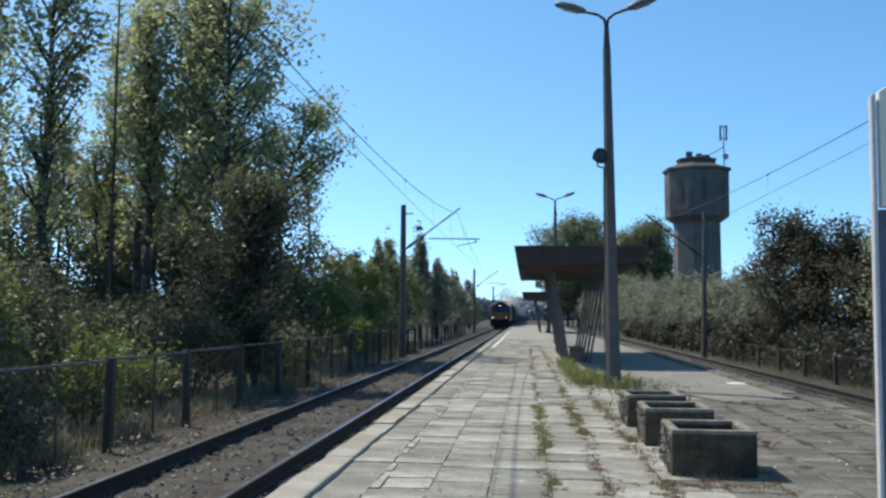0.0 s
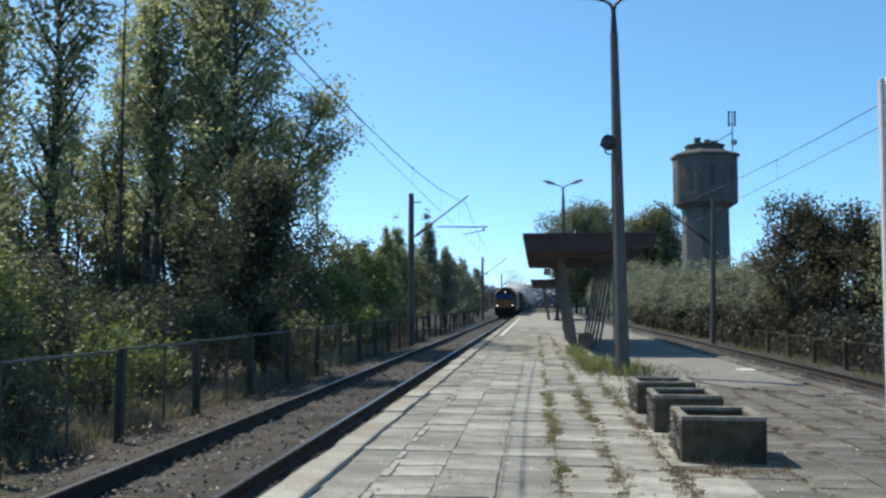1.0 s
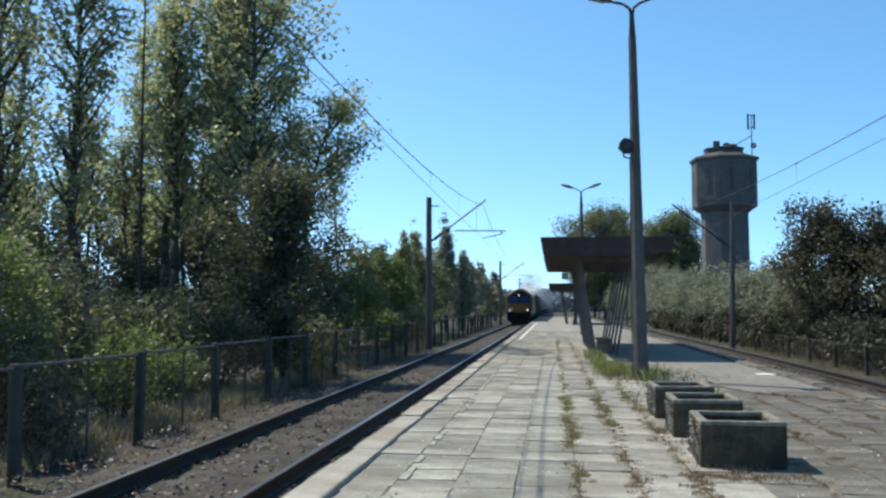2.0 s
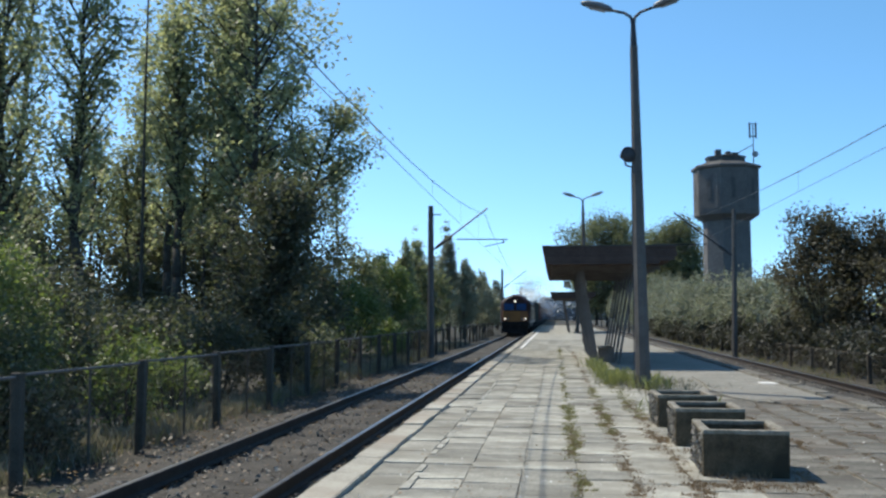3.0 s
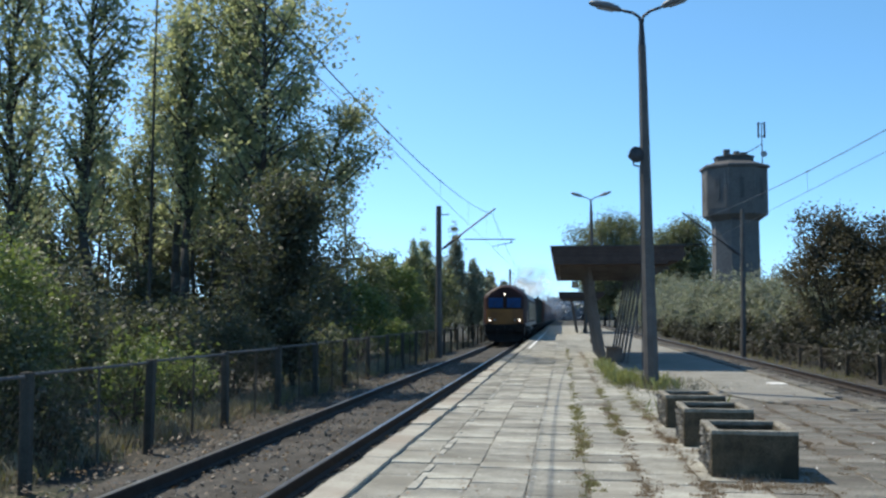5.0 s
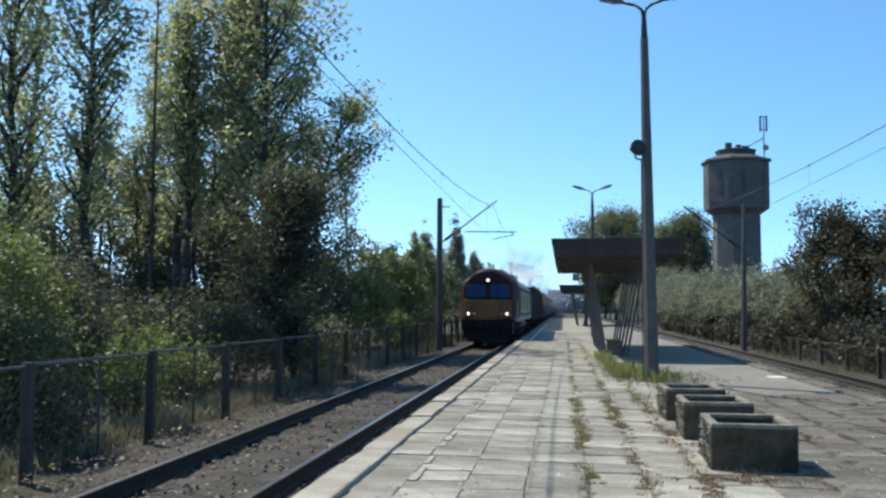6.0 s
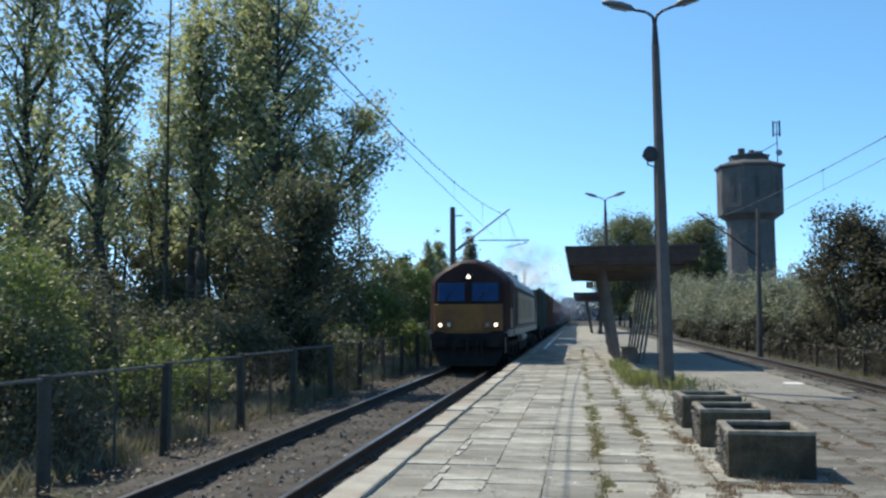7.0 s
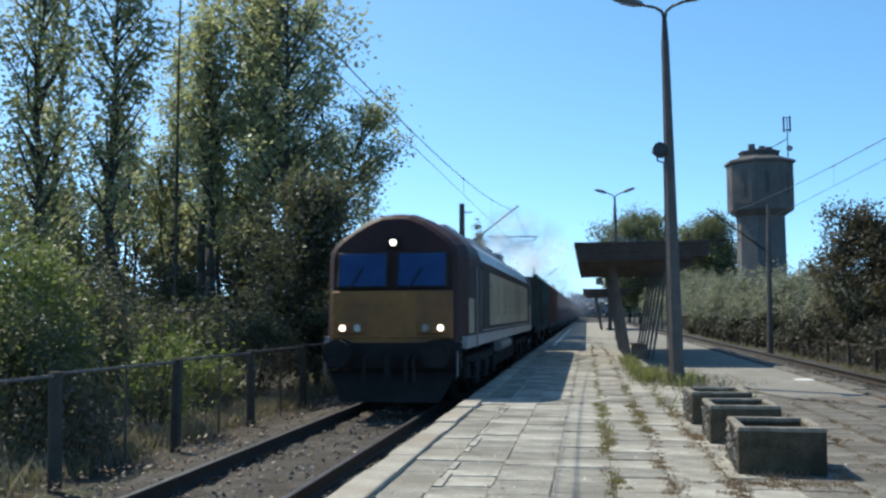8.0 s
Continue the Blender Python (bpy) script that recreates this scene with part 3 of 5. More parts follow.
def water_tower():
    root = thing("water_tower", "old octagonal plastered railway water tower with a wider tank head", "water tower", pose(21.98, 126, GROUND, 0, 0, 4))
    part("shaft", loft(B(), [ngon(3.05, 0), ngon(2.99, 9), ngon(2.95, 14.3)]), PLASTER, root)
    part("corbel", loft(B(), [ngon(2.95, 14.0), ngon(3.3, 14.25), ngon(4.05, 14.75), ngon(4.1, 15.0)]), PLASTER, root)
    head = part("tank_head", loft(B(), [ngon(4.1, 15.0), ngon(4.1, 20.7)]), PLASTER, root)
    part("cornice", loft(B(), [ngon(4.1, 20.6), ngon(4.4, 20.75), ngon(4.4, 21.0), ngon(4.15, 21.15)]), PLASTER, root)
    roof = part("roof", loft(B(), [ngon(4.1, 21.1), ngon(2.6, 21.65)]), ROOFING, root)
    part("lantern", loft(B(), [ngon(2.45, 21.5), ngon(2.45, 22.15), ngon(2.6, 22.2), ngon(2.6, 22.35), ngon(0.4, 22.75)]), ROOFING, root)
    for x, w, h in ((-0.9, 0.35, 0.75), (0.35, 0.3, 0.5), (1.2, 0.4, 0.35)):
        part("roof_hatch", box(B(), x - w, x + w, -0.4, 0.4, 22.4, 22.6 + h), ROOFING, roof)
    for k in range(8):
        m = pose(0, 0, 0, 0, 0, 45 * k + 90)
        ap = 4.1 * math.cos(radians(22.5))
        part("wall_panel", box(B(), -1.25, 1.25, -ap - 0.06, -ap + 0.1, 15.5, 20.2, m), PLASTER, head)
        win = part("window", box(B(), -0.30, 0.30, -ap - 0.10, -ap + 0.1, 16.6, 19.4, m), PLASTER, head)
        part("pane", box(B(), -0.24, 0.24, -ap - 0.12, -ap, 16.7, 19.3, m), ROOFING, win)
    mast = thing("radio_antenna", "slim radio mast with a panel antenna on the water tower's roof", "antenna", pose(25.25, 124.6, 20.6))
    part("pole", tube(B(), (0, 0, 0), (0, 0, 5.2), 0.07, 0.06, 6), STEEL_DARK, mast)
    for x in (-0.42, 0.34):
        part("panel_antenna", bevelled(box(B(), x - 0.1, x + 0.1, -0.12, 0.12, 3.4, 5.4), 0.03), STEEL_DARK, mast)
    for z in (3.6, 5.2):
        part("cross_arm", box(B(), -0.5, 0.42, -0.05, 0.05, z, z + 0.1), STEEL_DARK, mast)
    part("antenna_brace", tube(B(), (0, 0, 2.6), (-3.0, 0, 0.9), 0.06, 0.06, 6), STEEL_DARK, mast)
    part("dish", tube(B(), (0.15, -0.3, 1.3), (0.15, -0.1, 1.3), 0.4, 0.2, 12), STEEL_GREY, mast)


water_tower()


# ---- canopy ----
def canopy(at, length, z0=2.95):
    root = thing("platform_canopy", "weathered brown platform shelter roof with deep fascia on slanted legs", "canopy", at, "shelters on the platform")
    w0, w1, z1 = -0.28, 3.45, 3.46
    part("roof_deck", box(B(), w0 + 0.1, w1 - 0.1, 0.06, length - 0.06, 3.22, 3.34), CANOPY_RED, root)
    part("ceiling_panel", box(B(), w0 + 0.14, w1 - 0.14, 0.1, length - 0.1, z0 + 0.07, z0 + 0.13), CANOPY_RED, root)
    n = 5
    for e, y in ((0, 0.0), (1, length - 0.05)):
        for k in range(n):
            h = (z1 - z0) / n
            part("fascia_board", bevelled(box(B(), w0 + 0.09 * (k == 0) + 0.02, (w1 - 0.02 if k > 0 else w1 - 0.45 - 0.12 * ((k * 7) % 3)), y - 0.004 * k, y + 0.05, z0 + h * k, z0 + h * (k + 1) - 0.004), 0.002), CANOPY_RED, root)
    for s, x in ((-1, w0), (1, w1)):
        bm = B()
        loft(bm, [[(x, y, z1), (x - s * 0.05, y, z1), (x - s * 0.05, y, z0 if s < 0 else 3.1), (x - s * 0.12, y, z0 if s < 0 else 3.06), (x + s * 0.05, y, z0 + 0.43 if s < 0 else 3.2)] for y in (0, length)])
        part("side_fascia", bm, CANOPY_RED, root)
    part("roof_edge", box(B(), w0 - 0.06, w1 + 0.06, -0.06, length + 0.06, z1, z1 + 0.035), ROOFING, root)
    k = 0
    y = 2.2
    while y < length - 0.5:
        for xb, xt, r in ((1.28, 0.80, 0.075), (1.95, 2.5, 0.035)):
            bm = B()
            box(bm, -r, r, -0.05, 0.05, 0, 1)
            d = Vector((xt - xb, 0, z0 + 0.11))
            m = Matrix(((1, 0, d.x, xb), (0, 1, 0, y), (0, 0, d.z, 0), (0, 0, 0, 1)))
            bmesh.ops.transform(bm, matrix=m, verts=bm.verts[:])
            part("leg", bm, CANOPY_STEEL, root)
        part("cross_beam", box(B(), w0 + 0.2, w1 - 0.2, y - 0.06, y + 0.06, z0 - 0.07, z0 + 0.07), CANOPY_STEEL, root)
        y += 1.75
    return root


canopy(pose(0, 28.0, 0), 13.2)
canopy(pose(0, 82.0, 0), 11.5)


def bench(at):
    root = thing("platform_bench", "slatted dark wooden bench under the shelter", "bench", at)
    for k in range(3):
        part("slat", bevelled(box(B(), -0.24 + 0.16 * k, -0.11 + 0.16 * k, 0, 1.7, 0.44, 0.48), 0.008), WOOD, root)
    for y in (0.3, 1.4):
        part("bench_leg", box(B(), -0.2, 0.26, y - 0.03, y + 0.03, 0, 0.44), CANOPY_STEEL, root)


bench(pose(1.62, 30.8, -0.008))
sign = thing("hanging_sign", "small pale hanging sign under the shelter roof", "sign", pose(0.53, 40.6, 2.66))
part("sign_board", bevelled(box(B(), -0.11, 0.11, -0.03, 0.03, 0, 0.22), 0.01), SIGN_PALE, sign)
part("sign_frame", box(B(), -0.14, 0.14, -0.02, 0.02, -0.03, 0.25), STEEL_DARK, sign)
for s in (-0.09, 0.09):
    part("hanger_rod", tube(B(), (s, 0, 0.2), (s, 0, 0.37), 0.012, 0.012, 5), STEEL_DARK, sign)


# ---- planters ----
def planter(at, label):
    w, d, h, t = 0.76, 0.92, 0.415, 0.07
    root = thing("concrete_planter", label, "planter", at, "planters on the platform")
    rng = np.random.default_rng(int(at.translation.y * 10))
    bm = B()
    outer = [(0, 0), (w, 0), (w, d), (0, d)]
    inner = [(t, t), (w - t, t), (w - t, d - t), (t, d - t)]
    j = lambda: rng.uniform(-0.008, 0.008)
    vo0 = [bm.verts.new((x + j(), y + j(), 0)) for x, y in outer]
    vo1 = [bm.verts.new((x + j(), y + j(), h + j())) for x, y in outer]
    vi1 = [bm.verts.new((x + j(), y + j(), h + j() * 0.5)) for x, y in inner]
    vi0 = [bm.verts.new((x, y, 0.10)) for x, y in inner]
    for k in range(4):
        m = (k + 1) % 4
        for q in ((vo0[k], vo0[m], vo1[m], vo1[k]), (vo1[k], vo1[m], vi1[m], vi1[k]), (vi1[k], vi1[m], vi0[m], vi0[k])):
            bm.faces.new(q)
    bm.faces.new(vi0)
    bm.faces.new(vo0[::-1])
    bmesh.ops.bevel(bm, geom=[e for e in bm.edges], offset=0.018, segments=2, affect="EDGES", profile=0.6)
    part("trough", bm, PLANTER, root)
    bm = B()
    g = [[bm.verts.new((t + (w - 2 * t) * a / 6, t + (d - 2 * t) * b / 6, 0.31 + rng.uniform(-0.02, 0.03))) for a in range(7)] for b in range(7)]
    for a, b in zip(g, g[1:]):
        for k in range(6):
            bm.faces.new((a[k], a[k + 1], b[k + 1], b[k]))
    part("soil", bm, SOIL, root, "dry dark soil", smooth=True)
    for x0, x1, y0, y1 in ((0.0, w, 0.0, t), (0.0, w, d - t, d), (0.0, t, t, d - t), (w - t, w, t, d - t)):
        bm = box(B(), x0 - 0.004, x1 + 0.004, y0 - 0.004, y1 + 0.004, h - 0.03, h + 0.012 + rng.uniform(0, 0.006))
        for q in bm.verts:
            q.co += Vector((rng.uniform(-0.006, 0.006), rng.uniform(-0.006, 0.006), 0))
        part("rim", bevelled(bm, 0.012, 2), RIM, root, "pale concrete rim, sunlight put into its colour")
    bm = B()
    for i in range(260):
        y, z, s = rng.uniform(0.03, d - 0.03), rng.uniform(0.02, h - 0.03), rng.uniform(0.008, 0.02)
        vv = [bm.verts.new((0.004 - abs(q[0]) * s, y + q[1] * s, z + q[2] * s)) for q in rng.normal(size=(5, 3))]
        for a, b, c in ((0, 1, 2), (0, 2, 3), (0, 3, 4), (0, 4, 1), (1, 3, 2), (1, 4, 3)):
            bm.faces.new((vv[a], vv[b], vv[c]))
    tagged(part("pebble_facing", bm, STONE, root), kind="stuff")


planter(pose(1.335, 9.08, -0.006, 0, 0, -2), "pebble-faced concrete planter trough with a crumbling side")
planter(pose(1.345, 11.15, -0.006, 0, 0, -1), "weathered concrete planter trough between two others")
planter(pose(1.335, 12.96, -0.006, 0, 0, 1), "weathered concrete planter trough with weeds behind it")


# ---- notice board beside the camera ----
board = thing("notice_board", "tall blue-grey notice board with a cream top panel", "notice board", pose(1.412, 4.0, -0.006, 0, 0, -8))
part("frame_post", bevelled(box(B(), -0.018, 0.0, -0.03, 0.03, 0, 2.37), 0.004), ALU, board, "pale metal edge post")
part("frame_post", bevelled(box(B(), 1.16, 1.20, -0.03, 0.03, 0, 2.38), 0.006), ALU, board, "pale metal edge post")
part("lower_panel", box(B(), 0.002, 1.158, -0.02, 0.02, 0.12, 1.90), BOARD_GREY, board, "blue-grey panel")
part("upper_panel", bevelled(loft(B(), [[(0.012, y, 1.91), (1.15, y, 1.91), (1.15, y, 2.56), (0.20, y, 2.47), (0.012, y, 2.385)] for y in (-0.025, 0.025)]), 0.005), BOARD_CREAM, board, "cream panel")


# ---- fences ----
def fence(x, y0, n, step, h, side, label, group):
    for k in range(n):
        y = y0 + step * k
        root = thing("fence_section", label, "fence", pose(x + 0.02 * math.sin(7.0 * k), y, GROUND + 0.02), group)
        part("post", bevelled(box(B(), -0.062, 0.062, -0.06, 0.06, -0.1, h + 0.02, pose(0, 0, 0, 0.8 * math.sin(5 * k), 0.9 * math.cos(3 * k), 0)), 0.012), FENCE_CON, root)
        # Sun on the track fence's rail is put in as paler steel, hedge shade as darker.
        part("top_rail", tube(B(), (0, 0.07, h - 0.01), (0, step - 0.07, h - 0.03), 0.022, 0.022, 6), CANOPY_STEEL if side > 0 else FENCE_CON, root)
        part("middle_stake", tube(B(), (0, step * 0.52, -0.1), (0.02, step * 0.51, h - 0.04), 0.02, 0.018, 5), FENCE_MESH, root)
        if k < 12:
            bm = B()
            m = 26
            for i in range(-9, m):
                for s in (1, -1):
                    a, b = i / m * step, (i + 9) / m * step
                    ya, za, yb, zb = a, 0.05, b, h - 0.05
                    if a < 0.05:
                        za, ya = za + (0.05 - a) / (b - a) * (zb - za), 0.05
                    if b > step - 0.05:
                        zb, yb = zb - (b - step + 0.05) / (b - a) * (zb - za), step - 0.05
                    if yb - ya < 0.05:
                        continue
                    if s < 0:
                        ya, yb = step - ya, step - yb
                    tube(bm, (0.0, ya, za), (0.0, yb, zb), 0.0014, 0.0014, 3)
            part("wire_netting", bm, FENCE_MESH, root)


fence(-6.05, 7.1, 28, 3.24, 1.33, 1, "wire netting fence on weathered concrete posts beside the track", "sections of the trackside fence")
fence(9.3, 14.0, 22, 3.2, 0.85, -1, "low dark wire fence before the hedge", "sections of the hedge fence")
# ---- train ----
def body_ring(y, w, z0, zc, zr, peak=False):
    """Cross-section of the loco body: straight sides, rounded roof."""
    arc = [(1.0, 0.0), (0.975, 0.17), (0.91, 0.34), (0.80, 0.52), (0.65, 0.69), (0.47, 0.84), (0.25, 0.95), (0.0, 1.0)]
    if peak:
        arc = [(1.0, 0.0), (0.99, 0.12), (0.945, 0.27), (0.83, 0.45), (0.66, 0.64), (0.46, 0.83), (0.23, 0.975), (0.0, 1.0)]
    right = [(w * a, zc + (zr - zc) * b) for a, b in arc]
    return [Vector((x, y, z)) for x, z in [(-w, z0), (w, z0)] + right + [(-x, z) for x, z in right[-2::-1]]]


def bogie(root, y):
    part("bogie_frame", bevelled(box(B(), -1.18, 1.18, y - 2.6, y + 2.6, 0.42, 0.88), 0.05), UNDER, root)
    for dy in (-1.85, 0, 1.85):
        for s in (-1, 1):
            w = part("wheel", tube(B(), (s * 0.70, y + dy, 0.51), (s * 0.84, y + dy, 0.51), 0.53, 0.53, 24), UNDER, root)
            part("axle_box", bevelled(box(B(), min(s * 1.1, s * 1.3), max(s * 1.1, s * 1.3), y + dy - 0.22, y + dy + 0.22, 0.32, 0.72), 0.04), UNDER, w)


def locomotive():
    root = thing("diesel_locomotive", "maroon diesel freight locomotive with a yellow nose and lit headlights", "locomotive")
    L = 21.0
    W = 1.32
    # body between the cabs, cab ends narrow towards the face
    part("engine_body", loft(B(), [body_ring(y, W, 1.30, 2.76, 3.55) for y in (2.6, L - 2.6)]), MAROON, root, "maroon engine hood")
    for end in (0, 1):
        f = (lambda y: y) if not end else (lambda y: L - y)
        rings = [(0.0, 1.10, 1.22, 2.72, 3.46), (0.10, 1.17, 1.22, 2.74, 3.54), (0.55, W, 1.22, 2.76, 3.60), (2.6, W, 1.22, 2.78, 3.62)]

        def slant(bm):
            """The windscreen and the roof's brow lean back above the nose."""
            for v in bm.verts:
                d = abs(v.co.y - f(0))
                if v.co.z > 2.12 and d < 0.62:
                    v.co.y += (v.co.z - 2.12) * 0.20 * (1 if not end else -1)
            return bm

        cab = part("cab", slant(loft(B(), [body_ring(f(y), w, z0, zc, zr, True) for y, w, z0, zc, zr in rings])), MAROON, root, "maroon cab with a rounded roof")
        fy = lambda a, b: (min(f(a), f(b)), max(f(a), f(b)))
        ya, yb = fy(-0.05, 0.03)
        part("nose_panel", bevelled(box(B(), -1.11, 1.11, ya, yb, 1.26, 2.13), 0.03), YELLOW, cab, "yellow warning panel")
        part("nose_skirt", bevelled(loft(B(), [[(-0.92, y, 1.28), (0.92, y, 1.28), (0.55, y, 1.14), (-0.15, y, 1.10), (-0.6, y, 1.15)] for y in fy(-0.045, 0.02)]), 0.01), YELLOW, cab, "dirty yellow lower edge of the nose")
        for s in (-1, 1):
            part("corner_handrail", path_tube(B(), [Vector((s * 1.16, f(-0.02), 0.55)), Vector((s * 1.2, f(-0.12), 0.62)), Vector((s * 1.2, f(-0.12), 1.02)), Vector((s * 1.16, f(0.0), 1.08))], (0.018,) * 4, 6), STEEL_GREY, root, "pale worn handrail")
        ya, yb = fy(-0.03, 0.03)
        part("lower_valance", bevelled(box(B(), -1.13, 1.13, ya, yb, 0.98, 1.255), 0.02), UNDER, cab)
        for s in (-1, 1):
            x0, x1 = (0.11, 0.98) if s > 0 else (-0.98, -0.11)
            ya, yb = fy(-0.055, 0.03)
            gasket = part("windscreen_gasket", slant(bevelled(box(B(), x0 - 0.04, x1 + 0.04, ya + 0.012, yb, 2.17, 2.84), 0.03)), RUBBER, cab)
            part("windscreen", slant(bevelled(box(B(), x0, x1, ya, yb, 2.20, 2.81), 0.02)), CAB_GLASS, gasket, "windscreen with the sky's blue reflection put into its colour")
            ya, yb = fy(-0.09, -0.03)
            part("wiper", slant(tube(B(), (x0 + 0.2, ya, 2.16), (x0 + 0.45, ya, 2.56), 0.012, 0.012, 5)), RUBBER, cab)
            ya, yb = fy(-0.08, -0.02)
            cx = s * 0.895
            box_ = part("light_cluster", bevelled(box(B(), min(cx, cx - s * 0.34) - 0.10, max(cx, cx - s * 0.34) + 0.10, ya, yb, 1.34, 1.58), 0.03), YELLOW, cab)
            ya, yb = fy(-0.10, -0.05)
            part("headlight", tube(B(), (cx, ya, 1.46), (cx, yb, 1.46), 0.056, 0.056, 16), LAMP_ON if not end else LAMP_OFF, box_, "lit round headlight" if not end else "")
            part("marker_light", tube(B(), (cx - s * 0.28, ya, 1.46), (cx - s * 0.26, yb, 1.46), 0.065, 0.065, 16), LAMP_OFF, box_)
            # buffers
            ya, yb = fy(-0.60, -0.50)
            bx = s * 0.875
            b = part("buffer", tube(B(), (bx, f(-0.58), 1.02), (bx, f(-0.50), 1.02), 0.25, 0.25, 18), UNDER, root)
            part("buffer_shank", tube(B(), (bx, f(-0.5), 1.02), (bx, f(0.05), 1.02), 0.11, 0.13, 12), UNDER, b)
            # cab side door, window, handrails
            x = s * (W + 0.004)
            ya, yb = fy(1.55, 2.3)
            d = part("cab_door", bevelled(box(B(), min(x, x - s * 0.04), max(x, x - s * 0.04), ya, yb, 1.34, 2.74), 0.01), MAROON, cab)
            ya, yb = fy(1.68, 2.18)
            part("door_window", box(B(), min(x + s * 0.006, x - s * 0.03), max(x + s * 0.006, x - s * 0.03), ya, yb, 2.05, 2.62), RUBBER, d)
            ya, yb = fy(0.75, 1.4)
            part("side_window", bevelled(box(B(), min(x + s * 0.006, x - s * 0.03), max(x + s * 0.006, x - s * 0.03), ya, yb, 2.05, 2.62), 0.005), RUBBER, cab)
            ya, yb = fy(0.62, 1.5)
            part("cab_side_panel", bevelled(box(B(), min(x, x - s * 0.03), max(x, x - s * 0.03), ya, yb, 1.34, 2.0), 0.01), CREAM, cab, "pale gold side panel")
            part("handrail", tube(B(), (x + s * 0.05, f(1.5), 1.1), (x + s * 0.05, f(1.5), 2.6), 0.016, 0.016, 6), STEEL_GREY, cab)
            for z in (0.45, 0.75, 1.05):
                ya, yb = fy(1.55, 2.25)
                part("step", box(B(), min(s * 1.15, s * 1.34), max(s * 1.15, s * 1.34), ya, yb, z, z + 0.03), UNDER, root)
        ya, yb = fy(-0.06, 0.0)
        hl = part("top_light_box", slant(bevelled(box(B(), -0.14, 0.14, ya, yb, 2.90, 3.12), 0.03)), UNDER, cab)
        part("top_light", slant(tube(B(), (0, f(-0.08), 3.01), (0, f(-0.05), 3.01), 0.06, 0.06, 16)), LAMP_ON if not end else LAMP_OFF, hl, "lit round top light" if not end else "")
        ya, yb = fy(-0.35, 0.1)
        part("buffer_beam", bevelled(box(B(), -1.25, 1.25, *fy(-0.08, 0.2), 0.72, 1.2), 0.03), UNDER, root)
        part("plough", loft(B(), [[(-0.9, f(-0.25), 0.16), (0.9, f(-0.25), 0.16), (1.18, f(0.05), 0.7), (-1.18, f(0.05), 0.7)], [(-0.9, f(-0.20), 0.16), (0.9, f(-0.20), 0.16), (1.18, f(0.12), 0.7), (-1.18, f(0.12), 0.7)]]), UNDER, root)
        part("coupling", path_tube(B(), [Vector((0, f(-0.05), 1.0)), Vector((0, f(-0.4), 0.95)), Vector((0, f(-0.45), 0.6))], (0.07, 0.06, 0.05)), UNDER, root)
        for s in (-0.45, 0.45, 0.3):
            part("brake_hose", path_tube(B(), [Vector((s, f(-0.08), 0.95)), Vector((s, f(-0.3), 0.85)), Vector((s, f(-0.28), 0.5))], (0.03, 0.03, 0.035)), RUBBER, root)
    for s in (-1, 1):
        x = s * (W + 0.004)
        part("gold_band", box(B(), min(x, x - s * 0.03), max(x, x - s * 0.03), 2.75, L - 2.75, 1.45, 2.62), CREAM, root, "broad pale gold band")
        part("air_intake", bevelled(box(B(), min(x + s * 0.012, x), max(x + s * 0.012, x), 2.85, 4.35, 1.42, 2.70), 0.01), RUBBER, root, "dark air intake behind the cab")
        for k in range(7):
            y = 4.7 + 1.8 * k
            g = part("side_grille", bevelled(box(B(), min(x + s * 0.012, x), max(x + s * 0.012, x), y, y + 1.1, 1.65, 2.45), 0.004), CREAM, root)
            for j in range(5):
                part("louvre", box(B(), min(x + s * 0.03, x), max(x + s * 0.03, x), y + 0.06, y + 1.04, 1.73 + 0.14 * j, 1.78 + 0.14 * j), CREAM, g)
        part("sole_bar", box(B(), min(s * 1.1, s * 1.33), max(s * 1.1, s * 1.33), 0.3, L - 0.3, 1.08, 1.30), ROOF_GREY, root, "dusty grey sole bar")
        part("walkway_rail", tube(B(), (s * 1.345, 2.8, 1.36), (s * 1.345, L - 2.8, 1.36), 0.015, 0.015, 5), STEEL_GREY, root)
    part("fuel_tank", bevelled(box(B(), -1.15, 1.15, 7.2, L - 7.2, 0.32, 1.08), 0.12), UNDER, root)
    for s in (-1, 1):
        part("air_reservoir", tube(B(), (s * 1.2, 7.3, 0.9), (s * 1.2, 10.5, 0.9), 0.14, 0.14, 10), STEEL_GREY, root)
    bogie(root, 4.0)
    bogie(root, L - 4.0)
    part("roof_walk", bevelled(box(B(), -0.55, 0.55, 3.0, L - 3.0, 3.50, 3.60), 0.03), ROOF_GREY, root, "grey roof panels")
    for y, w, h in ((4.5, 0.4, 0.12), (9.0, 0.35, 0.18), (12.2, 0.5, 0.14), (15.2, 0.6, 0.14)):
        part("roof_vent", bevelled(box(B(), -w, w, y, y + 1.5, 3.58, 3.60 + h), 0.03), ROOF_GREY, root)
    for s in (-1, 1):
        part("roof_shoulder", loft(B(), [[(s * 1.31, y, 2.79), (s * 1.335, y, 2.79), (s * 1.22, y, 3.04), (s * 1.07, y, 3.19), (s * 0.87, y, 3.32), (s * 0.84, y, 3.29), (s * 1.03, y, 3.16), (s * 1.18, y, 3.02)] for y in (2.7, L - 2.7)]), ROOF_GREY, root, "pale grey roof shoulder, sky reflection put into its tone")
    return root


